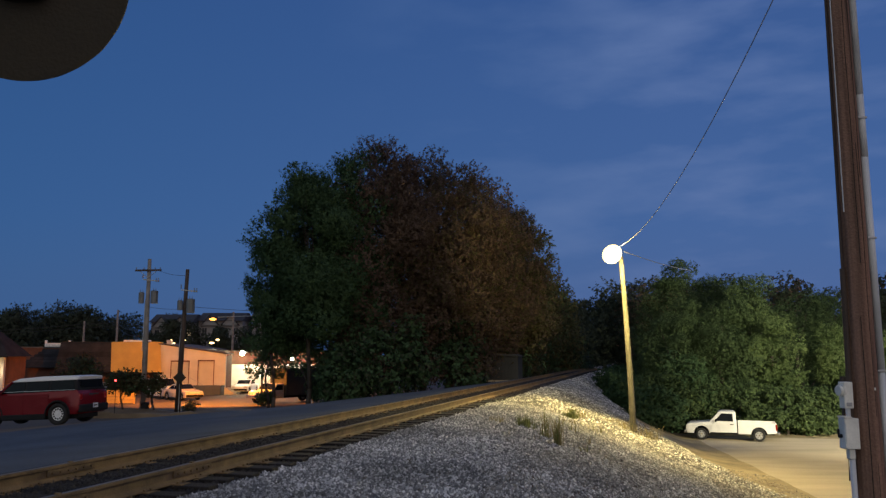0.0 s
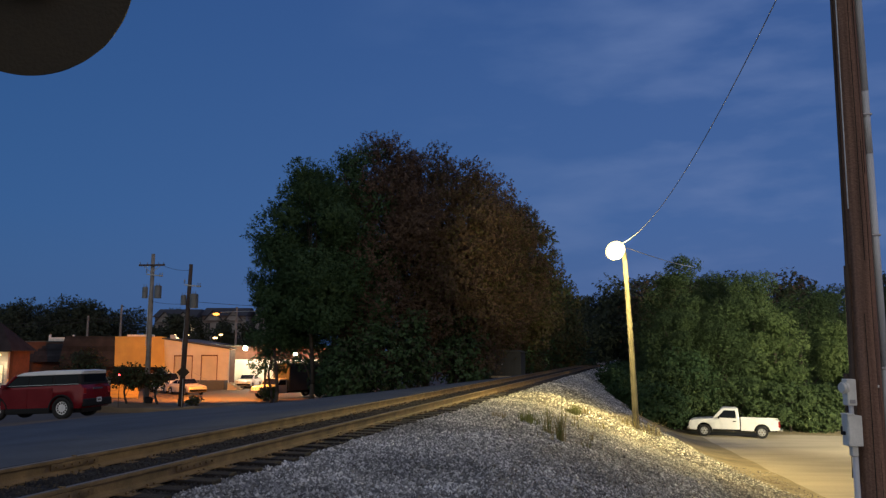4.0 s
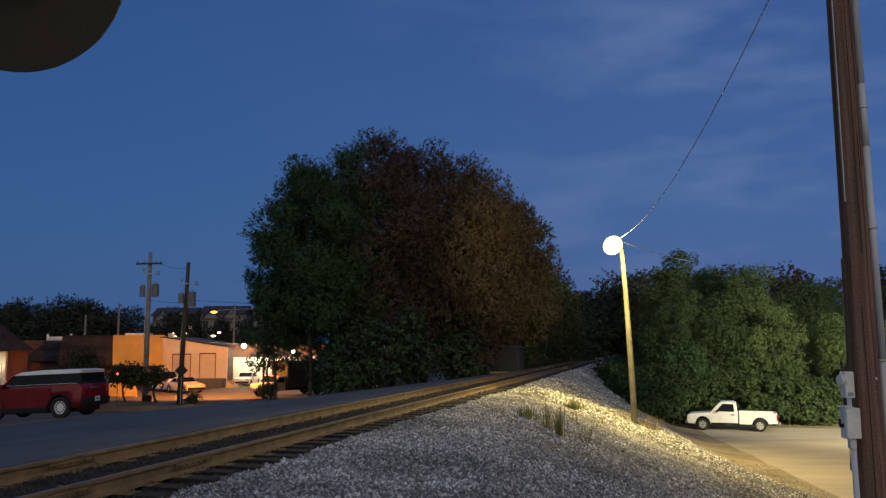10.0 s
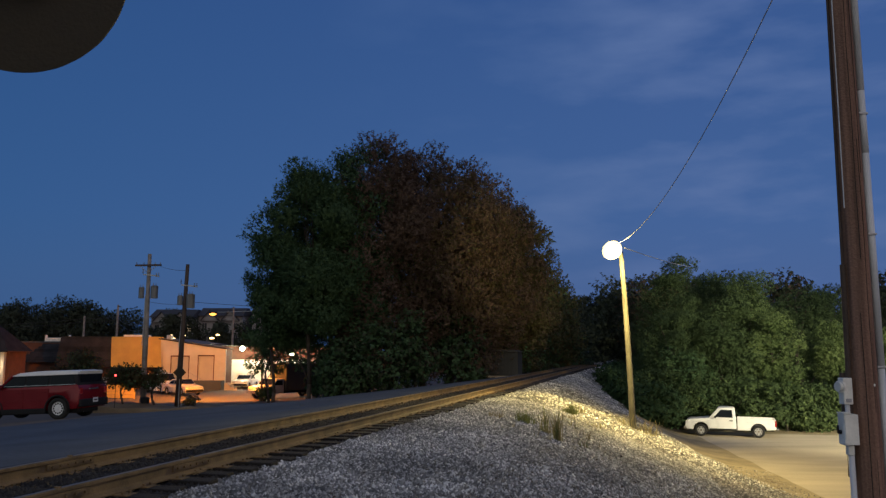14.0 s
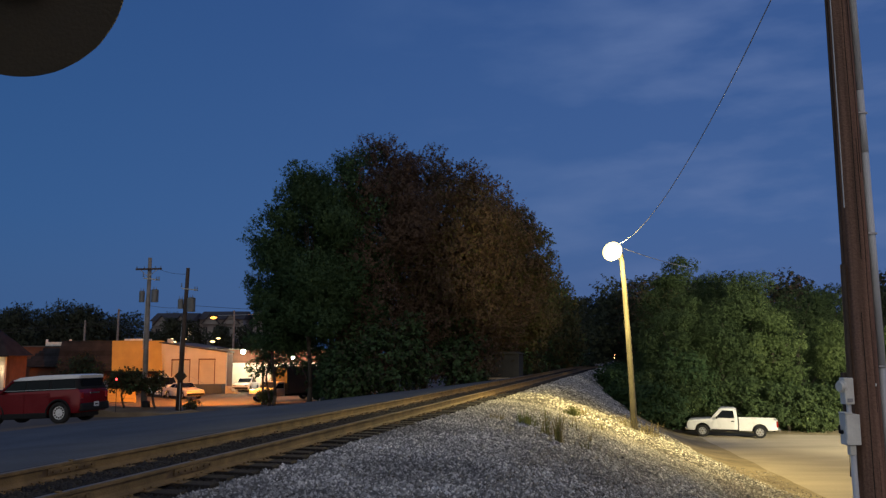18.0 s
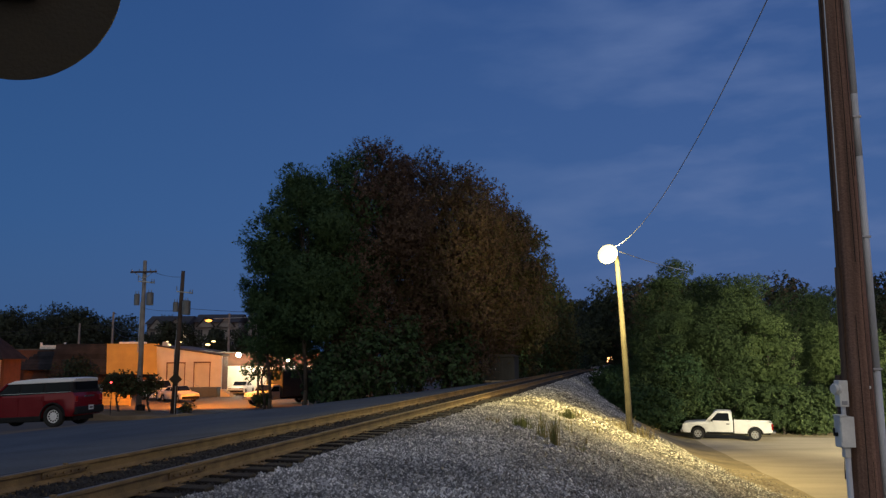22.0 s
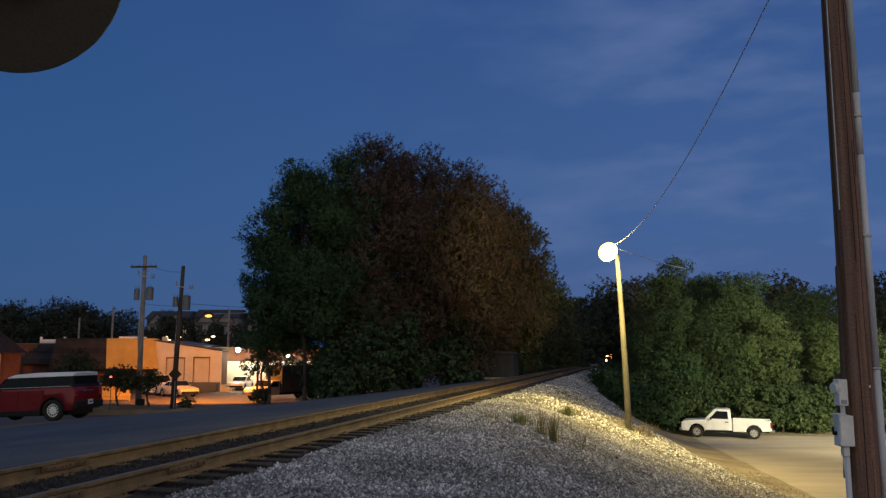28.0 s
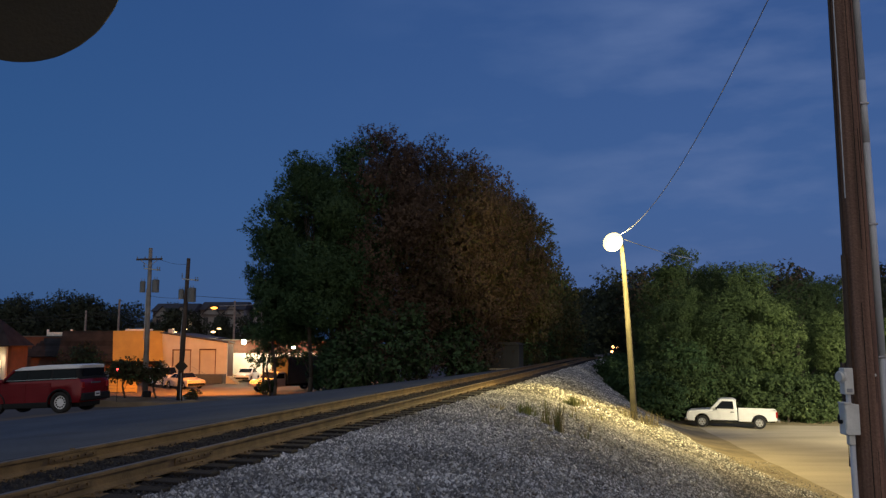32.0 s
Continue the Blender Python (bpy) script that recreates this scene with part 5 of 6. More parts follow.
def build_pickup(m):
    car = thing("pickup_truck", m, "white single-cab pickup truck parked on the lot", "pickup truck")
    r, W = 0.365, 1.92
    fx, rx_ = 1.72, -1.62
    lower = [(2.58, 0.42), (2.66, 0.62), (2.62, 0.92), (2.45, 1.01), (1.25, 1.11), (-0.36, 1.11), (-0.36, 0.40)]
    lower += [(fx - 0.46, 0.40)] + arch(fx, 0.40, 0.46)[::-1][1:-1] + [(fx + 0.46, 0.40)]
    body = part("body", bevelled(prism(B(), lower, W, 0, 0.10, 0.75), 0.03, 2, 20), M_WHITE, car, "white painted body", True)
    cab = [(-0.34, 1.09), (-0.30, 1.68), (-0.16, 1.76), (0.55, 1.77), (0.68, 1.73), (1.28, 1.09)]
    part("cab", bevelled(prism(B(), cab, W - 0.06, 0, 0.28, 1.09), 0.05, 3, 20), M_WHITE, car, "", True)
    for s in (-1, 1):
        bm = B()
        panel(bm, [(-0.16, 1.16), (-0.12, 1.62), (0.52, 1.63), (0.93, 1.18)], s * (W / 2 - 0.03), 0.012, 0.28, 1.09)
        part("side_window", bm, M_GLASS, car, "dark side window")
        bm = B()
        wall = [(-2.60, 0.50), (-2.62, 1.10), (-0.42, 1.12), (-0.42, 0.42), (rx_ + 0.46, 0.42)] + arch(rx_, 0.40, 0.46)[1:-1] + [(rx_ - 0.46, 0.46)]
        part("bed_side", bevelled(prism(bm, wall, 0.09, s * (W / 2 - 0.05)), 0.015, 2, 20), M_WHITE, car)
        door = part("door", bevelled(prism(B(), [(-0.20, 0.50), (-0.20, 1.08), (0.98, 1.08), (1.10, 0.95), (1.12, 0.50)], 0.012, s * (W / 2 + 0.002)), 0.004), M_WHITE, car)
        part("handle", box(B(), (-0.06, s * (W / 2 + 0.02), 0.98), (0.20, 0.03, 0.055), bevel=0.01), M_TRIM, door)
        part("mirror", box(B(), (0.86, s * (W / 2 + 0.09), 1.20), (0.10, 0.18, 0.16), bevel=0.03), M_TRIM, car)
        part("headlight", box(B(), (2.56, s * 0.72, 0.80), (0.16, 0.36, 0.19), bevel=0.03), M_LENS, car)
        part("tail_light", box(B(), (-2.60, s * (W / 2 - 0.06), 0.86), (0.10, 0.14, 0.36), bevel=0.02), M_TAIL, car, "red tail light")
        part("sill_trim", box(B(), (0.42, s * (W / 2 - 0.02), 0.44), (1.62, 0.04, 0.10), bevel=0.01), M_TRIM, car, "dark sill")
        for x in (fx, rx_):
            wheel(car, x, s * (W / 2 - 0.14), r, 0.25, M_RIM, 6)
    part("bed_floor", box(B(), (-1.5, 0, 0.62), (2.2, W - 0.2, 0.06)), M_TRIM, car)
    part("tailgate", box(B(), (-2.58, 0, 0.80), (0.08, W - 0.22, 0.56), bevel=0.02), M_WHITE, car)
    part("rear_bumper", box(B(), (-2.70, 0, 0.50), (0.16, W - 0.1, 0.16), bevel=0.03), M_CHROME, car)
    part("front_bumper", box(B(), (2.66, 0, 0.50), (0.22, W - 0.02, 0.20), bevel=0.05), M_CHROME, car)
    part("grille", box(B(), (2.64, 0, 0.80), (0.06, 1.05, 0.20), bevel=0.02), M_TRIM, car)
    bm = B()
    prism(bm, [(1.22, 1.14), (0.68, 1.70), (0.69, 1.715), (1.245, 1.155)], 1.42)
    part("windscreen", bm, M_GLASS, car)
    part("rear_window", box(B(), (-0.335, 0, 1.42), (0.02, 1.2, 0.40), ry=-3), M_GLASS, car)
    part("chassis", box(B(), (-0.2, 0, 0.45), (4.6, 1.1, 0.16)), M_TRIM, car)


def build_suv(m):
    car = thing("sport_utility_vehicle", m, "dark red boxy SUV with white roof parked on the road", "car")
    r, W = 0.395, 1.88
    fx, rx_ = 1.33, -1.34
    lower = [(2.12, 0.34), (2.20, 0.55), (2.16, 1.02), (1.98, 1.13), (1.05, 1.22), (-2.08, 1.25), (-2.20, 1.08), (-2.20, 0.55), (-2.10, 0.36)]
    lower += [(rx_ - 0.46, 0.36)] + arch(rx_, 0.38, 0.46)[::-1][1:-1] + [(rx_ + 0.46, 0.33), (fx - 0.46, 0.33)] + arch(fx, 0.38, 0.46)[::-1][1:-1] + [(fx + 0.46, 0.34)]
    part("body", bevelled(prism(B(), lower, W, 0, 0.10, 0.85), 0.035, 2, 20), M_RED, car, "dark red painted body", True)
    cabin = [(1.12, 1.13), (0.52, 1.62), (-2.02, 1.66), (-2.12, 1.16)]
    part("cabin", bevelled(prism(B(), cabin, W - 0.07, 0, 0.24, 1.15), 0.03, 2, 20), M_TRIM, car, "", True)
    roof = [(0.66, 1.60), (0.30, 1.725), (-0.60, 1.77), (-1.70, 1.76), (-2.08, 1.72), (-2.06, 1.60)]
    part("roof", bevelled(prism(B(), roof, W - 0.22, 0, 0.35, 1.60), 0.025, 2, 20), M_WHITE, car, "white roof", True)
    for s in (-1, 1):
        y = s * (W / 2 - 0.035)
        for pts in ([(0.98, 1.19), (0.55, 1.56), (0.02, 1.58), (0.02, 1.19)], [(-0.05, 1.19), (-0.05, 1.58), (-0.93, 1.59), (-0.93, 1.19)], [(-1.03, 1.19), (-1.03, 1.59), (-1.90, 1.60), (-2.00, 1.20)]):
            bm = B()
            panel(bm, pts, y, 0.010, 0.24, 1.15)
            part("side_window", bm, M_GLASS, car, "dark side window")
        bm = B()
        for xa, xb, za, zb in ((1.07, 0.56, 1.15, 1.62),):
            tube(bm, (xa, y, za), (xb, y - s * 0.10, zb), 0.045, n=8)
        part("door_pillar", bm, M_RED, car)
        part("belt_line", box(B(), (-0.48, s * (W / 2 - 0.022), 1.245), (3.1, 0.03, 0.022), bevel=0.005), M_CHROME, car)
        for xa, xb in ((0.03, 1.06), (-0.98, 0.01)):
            d = part("door", bevelled(prism(B(), [(xa, 0.42), (xa, 1.13), (xb, 1.13), (xb + (0.04 if xb > 0.5 else 0), 0.42)] if xa > -0.5 else [(-0.86, 0.42), (-0.98, 0.72), (-0.98, 1.13), (xb, 1.13), (xb, 0.42)], 0.014, s * (W / 2 + 0.002)), 0.004), M_RED, car)
            part("handle", box(B(), (xa + 0.16, s * (W / 2 + 0.022), 1.02), (0.20, 0.03, 0.05), bevel=0.01), M_RED, d)
            part("door_moulding", box(B(), ((xa + xb) / 2, s * (W / 2 + 0.014), 0.70), (xb - xa - 0.1, 0.014, 0.05), bevel=0.005), M_RED, d)
        for x in (fx, rx_):
            bm = B()
            n = 14
            for k in range(n):
                a, b = math.pi * k / n, math.pi * (k + 1) / n
                tube(bm, (x + 0.48 * math.cos(a), s * (W / 2), 0.38 + 0.48 * math.sin(a)), (x + 0.48 * math.cos(b), s * (W / 2), 0.38 + 0.48 * math.sin(b)), 0.035, n=6)
            part("arch_trim", bm, M_TRIM, car, "black plastic wheel arch")
            wheel(car, x, s * (W / 2 - 0.13), r, 0.24, M_RIMW, 12)
        part("sill_trim", box(B(), (0.0, s * (W / 2 - 0.005), 0.32), (1.78, 0.08, 0.20), bevel=0.03), M_TRIM, car, "black plastic sill")
        part("mirror", box(B(), (0.92, s * (W / 2 + 0.10), 1.23), (0.14, 0.20, 0.17), bevel=0.04), M_RED, car)
        part("headlight", box(B(), (2.13, s * 0.70, 0.90), (0.14, 0.34, 0.18), bevel=0.04), M_LENS, car)
        part("tail_light", box(B(), (-2.185, s * 0.80, 0.99), (0.06, 0.18, 0.22), bevel=0.02), M_TAIL, car, "red tail light")
    part("rear_window", box(B(), (-2.095, 0, 1.40), (0.03, 1.36, 0.40), ry=-11, bevel=0.01), M_GLASS, car)
    part("rear_bumper", box(B(), (-2.20, 0, 0.56), (0.14, W - 0.05, 0.28), bevel=0.05), M_TRIM, car)
    part("front_bumper", box(B(), (2.17, 0, 0.52), (0.14, W - 0.05, 0.28), bevel=0.05), M_TRIM, car)
    pl = part("number_plate", box(B(), (-2.285, 0.0, 0.64), (0.012, 0.32, 0.17), bevel=0.004), M_PLATE, car)
    part("plate_bar", box(B(), (-2.293, 0.0, 0.64), (0.006, 0.22, 0.05)), M_TRIM, pl)
    part("name_bar", box(B(), (-2.215, 0.0, 1.06), (0.02, 0.62, 0.05), bevel=0.006), M_CHROME, car)
    part("spoiler", box(B(), (-2.06, 0, 1.705), (0.12, 1.36, 0.05), bevel=0.015), M_WHITE, car, "white roof spoiler")
    bm = B()
    prism(bm, [(1.06, 1.19), (0.56, 1.60), (0.575, 1.612), (1.085, 1.20)], 1.36)
    part("windscreen", bm, M_GLASS, car)
    # pan hung low and deep to block light and darken the gap below
    part("floor_pan", box(B(), (0, 0, 0.30), (4.0, 1.3, 0.20), bevel=0.03), M_TRIM, car)


def build_car(m, name, label, paint, L, W, lower_top, cabin, r=0.31, wins=()):
    car = thing(name, m, label, "car")
    fx, rx_ = L * 0.30, -L * 0.29
    h = L / 2
    lower = [(h - 0.08, 0.24), (h, 0.45), (h - 0.04, lower_top * 0.82)] + [(cabin[-1][0] + 0.05, lower_top), (cabin[0][0] - 0.05, lower_top + 0.02)] + [(-h + 0.04, lower_top * 0.95), (-h, 0.5), (-h + 0.06, 0.26)]
    lower += [(rx_ - r - 0.07, 0.24)] + arch(rx_, r, r + 0.07, 8)[::-1][1:-1] + [(rx_ + r + 0.07, 0.22), (fx - r - 0.07, 0.22)] + arch(fx, r, r + 0.07, 8)[::-1][1:-1] + [(fx + r + 0.07, 0.24)]
    part("body", bevelled(prism(B(), lower, W, 0, 0.2, 0.6), 0.04, 2, 20), paint, car, "", True)
    part("cabin", bevelled(prism(B(), cabin, W - 0.10, 0, 0.36, lower_top), 0.05, 2, 20), paint, car, "", True)
    for s in (-1, 1):
        for pts in wins:
            bm = B()
            panel(bm, pts, s * (W / 2 - 0.05), 0.012, 0.36, lower_top)
            part("side_window", bm, M_GLASS, car, "dark side window")
        for x in (fx, rx_):
            wheel(car, x, s * (W / 2 - 0.11), r, 0.2, M_RIM, 6)
        part("headlight", box(B(), (h - 0.08, s * W * 0.36, lower_top * 0.74), (0.14, 0.34, 0.14), bevel=0.03), M_LENS, car)
        part("tail_light", box(B(), (-h + 0.03, s * W * 0.38, lower_top * 0.8), (0.08, 0.28, 0.16), bevel=0.02), M_TAIL, car, "red tail light")
    a, b = Vector((cabin[-1][0], 0, cabin[-1][1])), Vector((cabin[-2][0], 0, cabin[-2][1]))
    bm = B()
    c = (a + b) / 2
    box(bm, (c.x + 0.015, 0, c.z + 0.02), ((b - a).length * 0.82, W - 0.42, 0.02), ry=math.degrees(math.atan2(b.z - a.z, a.x - b.x)))
    part("windscreen", bm, M_GLASS, car)
    part("front_bumper", box(B(), (h - 0.03, 0, 0.40), (0.12, W - 0.1, 0.2), bevel=0.04), M_TRIM, car)
    return car


def build_box_truck(m):
    t = thing("box_truck", m, "old truck with pale low cab and dark cargo body", "truck")
    part("cab", bevelled(prism(B(), [(1.2, 0.45), (1.2, 1.58), (1.95, 1.58), (2.4, 1.06), (3.3, 0.96), (3.35, 0.45)], 1.9), 0.06, 2, 20), M_SILVER, t, "pale cab", True)
    part("cargo_body", bevelled(box(B(), (-1.2, 0, 1.68), (4.6, 2.1, 2.15)), 0.05), M_SHED, t, "dark cargo body")
    part("chassis", box(B(), (-0.3, 0, 0.5), (6.4, 1.0, 0.2)), M_TRIM, t)
    for s in (-1, 1):
        bm = B()
        panel(bm, [(1.35, 1.06), (1.35, 1.46), (1.90, 1.46), (2.22, 1.06)], s * 0.95, 0.012, 0, 1.2)
        part("side_window", bm, M_GLASS, t)
        part("headlight", box(B(), (3.33, s * 0.7, 0.78), (0.06, 0.26, 0.17), bevel=0.02), M_LENS, t)
        for x in (2.5, -2.2):
            wheel(t, x, s * 0.85, 0.42, 0.28, M_RIM, 6)
    part("bumper", box(B(), (3.42, 0, 0.55), (0.14, 1.9, 0.22), bevel=0.03), M_CHROME, t)
    part("windscreen", box(B(), (2.19, 0, 1.33), (0.03, 1.6, 0.56), ry=-41), M_GLASS, t)


build_pickup(pose(16.25, 45.6, -3.05, 0, 0, 160) @ Matrix.Diagonal((0.90, 0.90, 0.90, 1)))
SUV_AT = pose(-14.73, 30.8, ground_z(-14.73, 30.8), 0, 0, 172) @ pose(0, 0, 0, 0, 2.5, 0) @ Matrix.Translation((1.28, -0.80, 0.0)) @ Matrix.Diagonal((1.035, 1.035, 1.045, 1))
build_suv(SUV_AT)
SEDAN_WINS = ([(0.72, 0.93), (0.28, 1.24), (-0.05, 1.26), (-0.05, 0.93)], [(-0.12, 0.93), (-0.12, 1.26), (-0.55, 1.24), (-0.98, 0.95)])
build_car(pose(-22.7, 70.0, -2.13, 0, 0, -44), "sedan", "pale sedan parked under orange lamp light", M_SILVER, 4.3, 1.7, 0.90, [(-1.25, 0.9), (-0.65, 1.32), (0.20, 1.34), (0.92, 0.9)], 0.31, SEDAN_WINS)
VAN_WINS = ([(0.62, 1.05), (0.32, 1.62), (-0.25, 1.64), (-0.25, 1.05)], [(-0.35, 1.05), (-0.35, 1.64), (-1.10, 1.64), (-1.10, 1.05)], [(-1.2, 1.05), (-1.2, 1.64), (-1.9, 1.6), (-2.0, 1.05)])
build_car(pose(-25.4, 73.0, -2.13, 0, 0, -44), "sport_utility_vehicle", "pale SUV parked beside a sedan in the yard", M_WHITE, 4.7, 1.8, 1.02, [(-2.2, 1.02), (-2.1, 1.72), (0.25, 1.76), (0.95, 1.02)], 0.35, VAN_WINS)
build_car(pose(-20.5, 83.3, -2.13, 0, 0, -93), "sedan", "white car at the floodlit warehouse wall", M_WHITE, 4.3, 1.7, 0.90, [(-1.25, 0.9), (-0.65, 1.32), (0.20, 1.34), (0.92, 0.9)], 0.31, SEDAN_WINS)
build_box_truck(pose(-12.7, 66.0, -2.13, 0, 0, 230))


# ---- train ----
def build_train():
    t = thing("locomotive", pose(0, 400, 0), "dark locomotive approaching with burning headlights", "locomotive")
    part("body", bevelled(box(B(), (0, 9, 2.4), (3.0, 17, 2.6)), 0.15), M_TRIM, t)
    part("nose", bevelled(box(B(), (0, -0.2, 1.7), (2.6, 1.8, 1.6)), 0.2), M_TRIM, t)
    cab = part("cab", bevelled(box(B(), (0, 1.8, 2.9), (3.0, 2.4, 2.4)), 0.15), M_TRIM, t)
    for x in (-0.75, 0.75):
        part("cab_window", box(B(), (x, 0.59, 3.5), (0.9, 0.04, 0.6), bevel=0.01), M_GLASS, cab)
    part("pilot", bevelled(box(B(), (0, -1.0, 0.55), (2.7, 0.3, 0.9)), 0.08), M_TRIM, t)
    part("coupler", box(B(), (0, -1.4, 0.75), (0.25, 0.6, 0.25), bevel=0.04), M_RUST, t)
    # lenses drawn larger than life so the far glare shows
    for x in (-0.6, 0.6):
        part("headlight", tube(B(), (x, -1.14, 2.3), (x, -1.2, 2.3), 0.42, n=20), M_HEAD, t, "oversized burning warm headlight")
    for x in (-0.9, 0.9):
        part("ditch_light", tube(B(), (x, -1.16, 1.2), (x, -1.22, 1.2), 0.30, n=16), M_HEAD, t, "oversized burning warm ditch light")
    for y in (1.5, 3.6, 13.0, 15.2):
        for x in (-0.75, 0.75):
            part("wheel", tube(B(), (x - 0.06, y, 0.5), (x + 0.06, y, 0.5), 0.5, n=24), M_RUST, t)
    return t


train = build_train()

# ---- loose stone, weeds and shrubs ----
def build_stones(mat, label, beds):
    rng = np.random.default_rng(11)
    octa = np.array([(1, 0, -0.5), (-1, 0, -0.5), (0, 1, -0.5), (0, -1, -0.5), (0, 0, 1)], dtype=float)
    tri = np.array([(0, 2, 4), (2, 1, 4), (1, 3, 4), (3, 0, 4)])
    pts = []
    def add(n, s0, s1, d0, d1, lo, hi, power=1.0):
        k = 0
        while k < n:
            s = s0 + (s1 - s0) * rng.random() ** power
            d = d0(s) + (d1 - d0(s)) * rng.random()
            p = at(s, d)
            p.z += uneven(p, d)
            pts.append((p.x, p.y, p.z + 0.014, lo + (hi - lo) * rng.random() ** 2))
            k += 1
    edge = lambda s: toe(s) + dirt(s) - 0.3
    for n, s0, s1, d0, d1, lo, hi, power in beds:
        add(n, s0, s1, edge if d0 is None else d0 if callable(d0) else lambda s: d0, d1, lo, hi, power)
    pts = np.array(pts)
    n = len(pts)
    v = octa[None] * (1 + 0.45 * rng.normal(size=(n, 5, 1)).clip(-1, 1)) + 0.22 * rng.normal(size=(n, 5, 3))
    v *= np.stack([rng.uniform(0.7, 1.35, n), rng.uniform(0.7, 1.2, n), rng.uniform(0.42, 0.78, n)], axis=1)[:, None, :]
    a = rng.uniform(0, 6.283, n)
    c, s = np.cos(a), np.sin(a)
    x = v[..., 0] * c[:, None] - v[..., 1] * s[:, None]
    y = v[..., 0] * s[:, None] + v[..., 1] * c[:, None]
    v = np.stack([x, y, v[..., 2]], axis=2) * pts[:, 3][:, None, None] + pts[:, None, :3]
    f = (tri[None] + 5 * np.arange(n)[:, None, None]).reshape(-1)
    me = bpy.data.meshes.new("gravel")
    me.vertices.add(n * 5)
    me.vertices.foreach_set("co", v.astype(np.float32).reshape(-1))
    me.loops.add(len(f))
    me.loops.foreach_set("vertex_index", f.astype(np.int32))
    me.polygons.add(len(f) // 3)
    me.polygons.foreach_set("loop_start", np.arange(0, len(f), 3, dtype=np.int32))
    me.materials.append(mat)
    me.update()
    me.validate()
    tagged(new("gravel", me), label, "gravel", kind="stuff")


def blades(rng, n, h, spread, lean, width):
    base = rng.normal(size=(n, 2)) * spread
    a = rng.uniform(0, 6.283, n)
    hh = h * rng.uniform(0.45, 1.1, n)
    out = np.stack([np.cos(a), np.sin(a), np.zeros(n)], axis=1)
    side = np.stack([-np.sin(a), np.cos(a), np.zeros(n)], axis=1) * width
    p0 = np.column_stack([base, np.full(n, -0.03)])
    p1 = p0 + out * (lean * hh * 0.35)[:, None] + np.array([0, 0, 1]) * (hh * 0.6)[:, None]
    p2 = p0 + out * (lean * hh)[:, None] + np.array([0, 0, 1]) * hh[:, None]
    q1 = np.stack([p0 - side, p0 + side, p1 + side * 0.8, p1 - side * 0.8], axis=1)
    q2 = np.stack([p1 - side * 0.8, p1 + side * 0.8, p2 + side * 0.15, p2 - side * 0.15], axis=1)
    return np.concatenate([q1, q2])


def tuft(x, y, h, n, mats, seed, label, spread=0.12, lean=0.35, width=0.006, name="weed"):
    rng = np.random.default_rng(seed)
    me = quads_mesh(name, blades(rng, n, h, spread, lean, width), mats, rng.choice(len(mats), 2 * n))
    ob = new(name, me)
    ob.matrix_basis = pose(x, y, ground_z(x, y))
    return tagged(ob, label, name.replace("_", " "), "weeds on the gravel", "stuff")


build_stones(M_STONE, "loose grey crushed stone on the railway bank", ((66000, 4.5, 14.0, lambda s: -2.0 - 0.05 * s, 4.97, 0.015, 0.040, 1.1), (56000, 13.0, 27.0, -1.9, 4.97, 0.018, 0.046, 1.1), (24000, 26.0, 56.0, None, 4.9, 0.022, 0.052, 1.0), (9000, 50.0, 105.0, 1.0, 4.8, 0.04, 0.085, 1.3)))
build_stones(M_STONE_BROWN, "dirty brown crushed stone low on the bank", ((22000, 5.0, 14.0, lambda s: -2.6 - 0.12 * s, 1.9, 0.012, 0.036, 1.0), (34000, 13.0, 28.0, lambda s: max(toe(s) + dirt(s) - 0.4, -5.8), 1.9, 0.014, 0.042, 1.0), (4500, 12.0, 34.0, lambda s: toe(s) + 0.1, -1.5, 0.012, 0.035, 1.0)))
build_stones(M_STONE_DARK, "dark oily crushed stone between the rails", ((22000, 4.5, 42.0, 5.56, 6.90, 0.012, 0.046, 1.3), (2200, 5.0, 40.0, 7.06, 7.6, 0.016, 0.036, 1.3), (7000, 4.5, 42.0, 4.93, 5.40, 0.016, 0.05, 1.3)))
for i, (x, y, h, n, mats, sp) in enumerate((
        (2.4, 19.0, 0.68, 34, [M_WEED, M_STRAW], 0.07), (2.65, 19.04, 0.5, 26, [M_STRAW], 0.06), (2.58, 18.1, 0.75, 60, [M_WEED, M_STRAW], 0.035), (2.2, 17.81, 0.25, 14, [M_STRAW], 0.08),
        (4.4, 27.82, 0.36, 140, [M_WEED], 0.12), (2.06, 20.15, 0.34, 110, [M_WEED], 0.13), (3.55, 22.09, 0.26, 18, [M_STRAW, M_WEED], 0.12), (3.55, 20.08, 0.24, 14, [M_STRAW], 0.08),
        (3.86, 24.66, 0.22, 40, [M_STRAW], 0.15), (3.19, 18.34, 0.22, 30, [M_STRAW, M_WEED], 0.10), (1.37, 20.35, 0.2, 40, [M_STRAW], 0.12), (5.13, 30.12, 0.3, 60, [M_STRAW], 0.2), (4.72, 25.33, 0.2, 40, [M_STRAW, M_WEED], 0.2))):
    tuft(x, y, h, n, mats, 200 + i, "tuft of thin weeds growing from the gravel", sp, width=0.008)
for i, (x, y, h, n) in enumerate(((7.35, 32.5, 0.55, 60), (8.25, 32.6, 0.6, 60), (7.8, 32.2, 0.3, 30), (6.9, 33.6, 0.22, 24), (8.6, 33.2, 0.3, 24))):
    tuft(x, y, h, n, [M_STRAW], 230 + i, "tuft of dry yellow grass round the lamp pole", 0.26, 0.4, 0.009, "dry_grass")
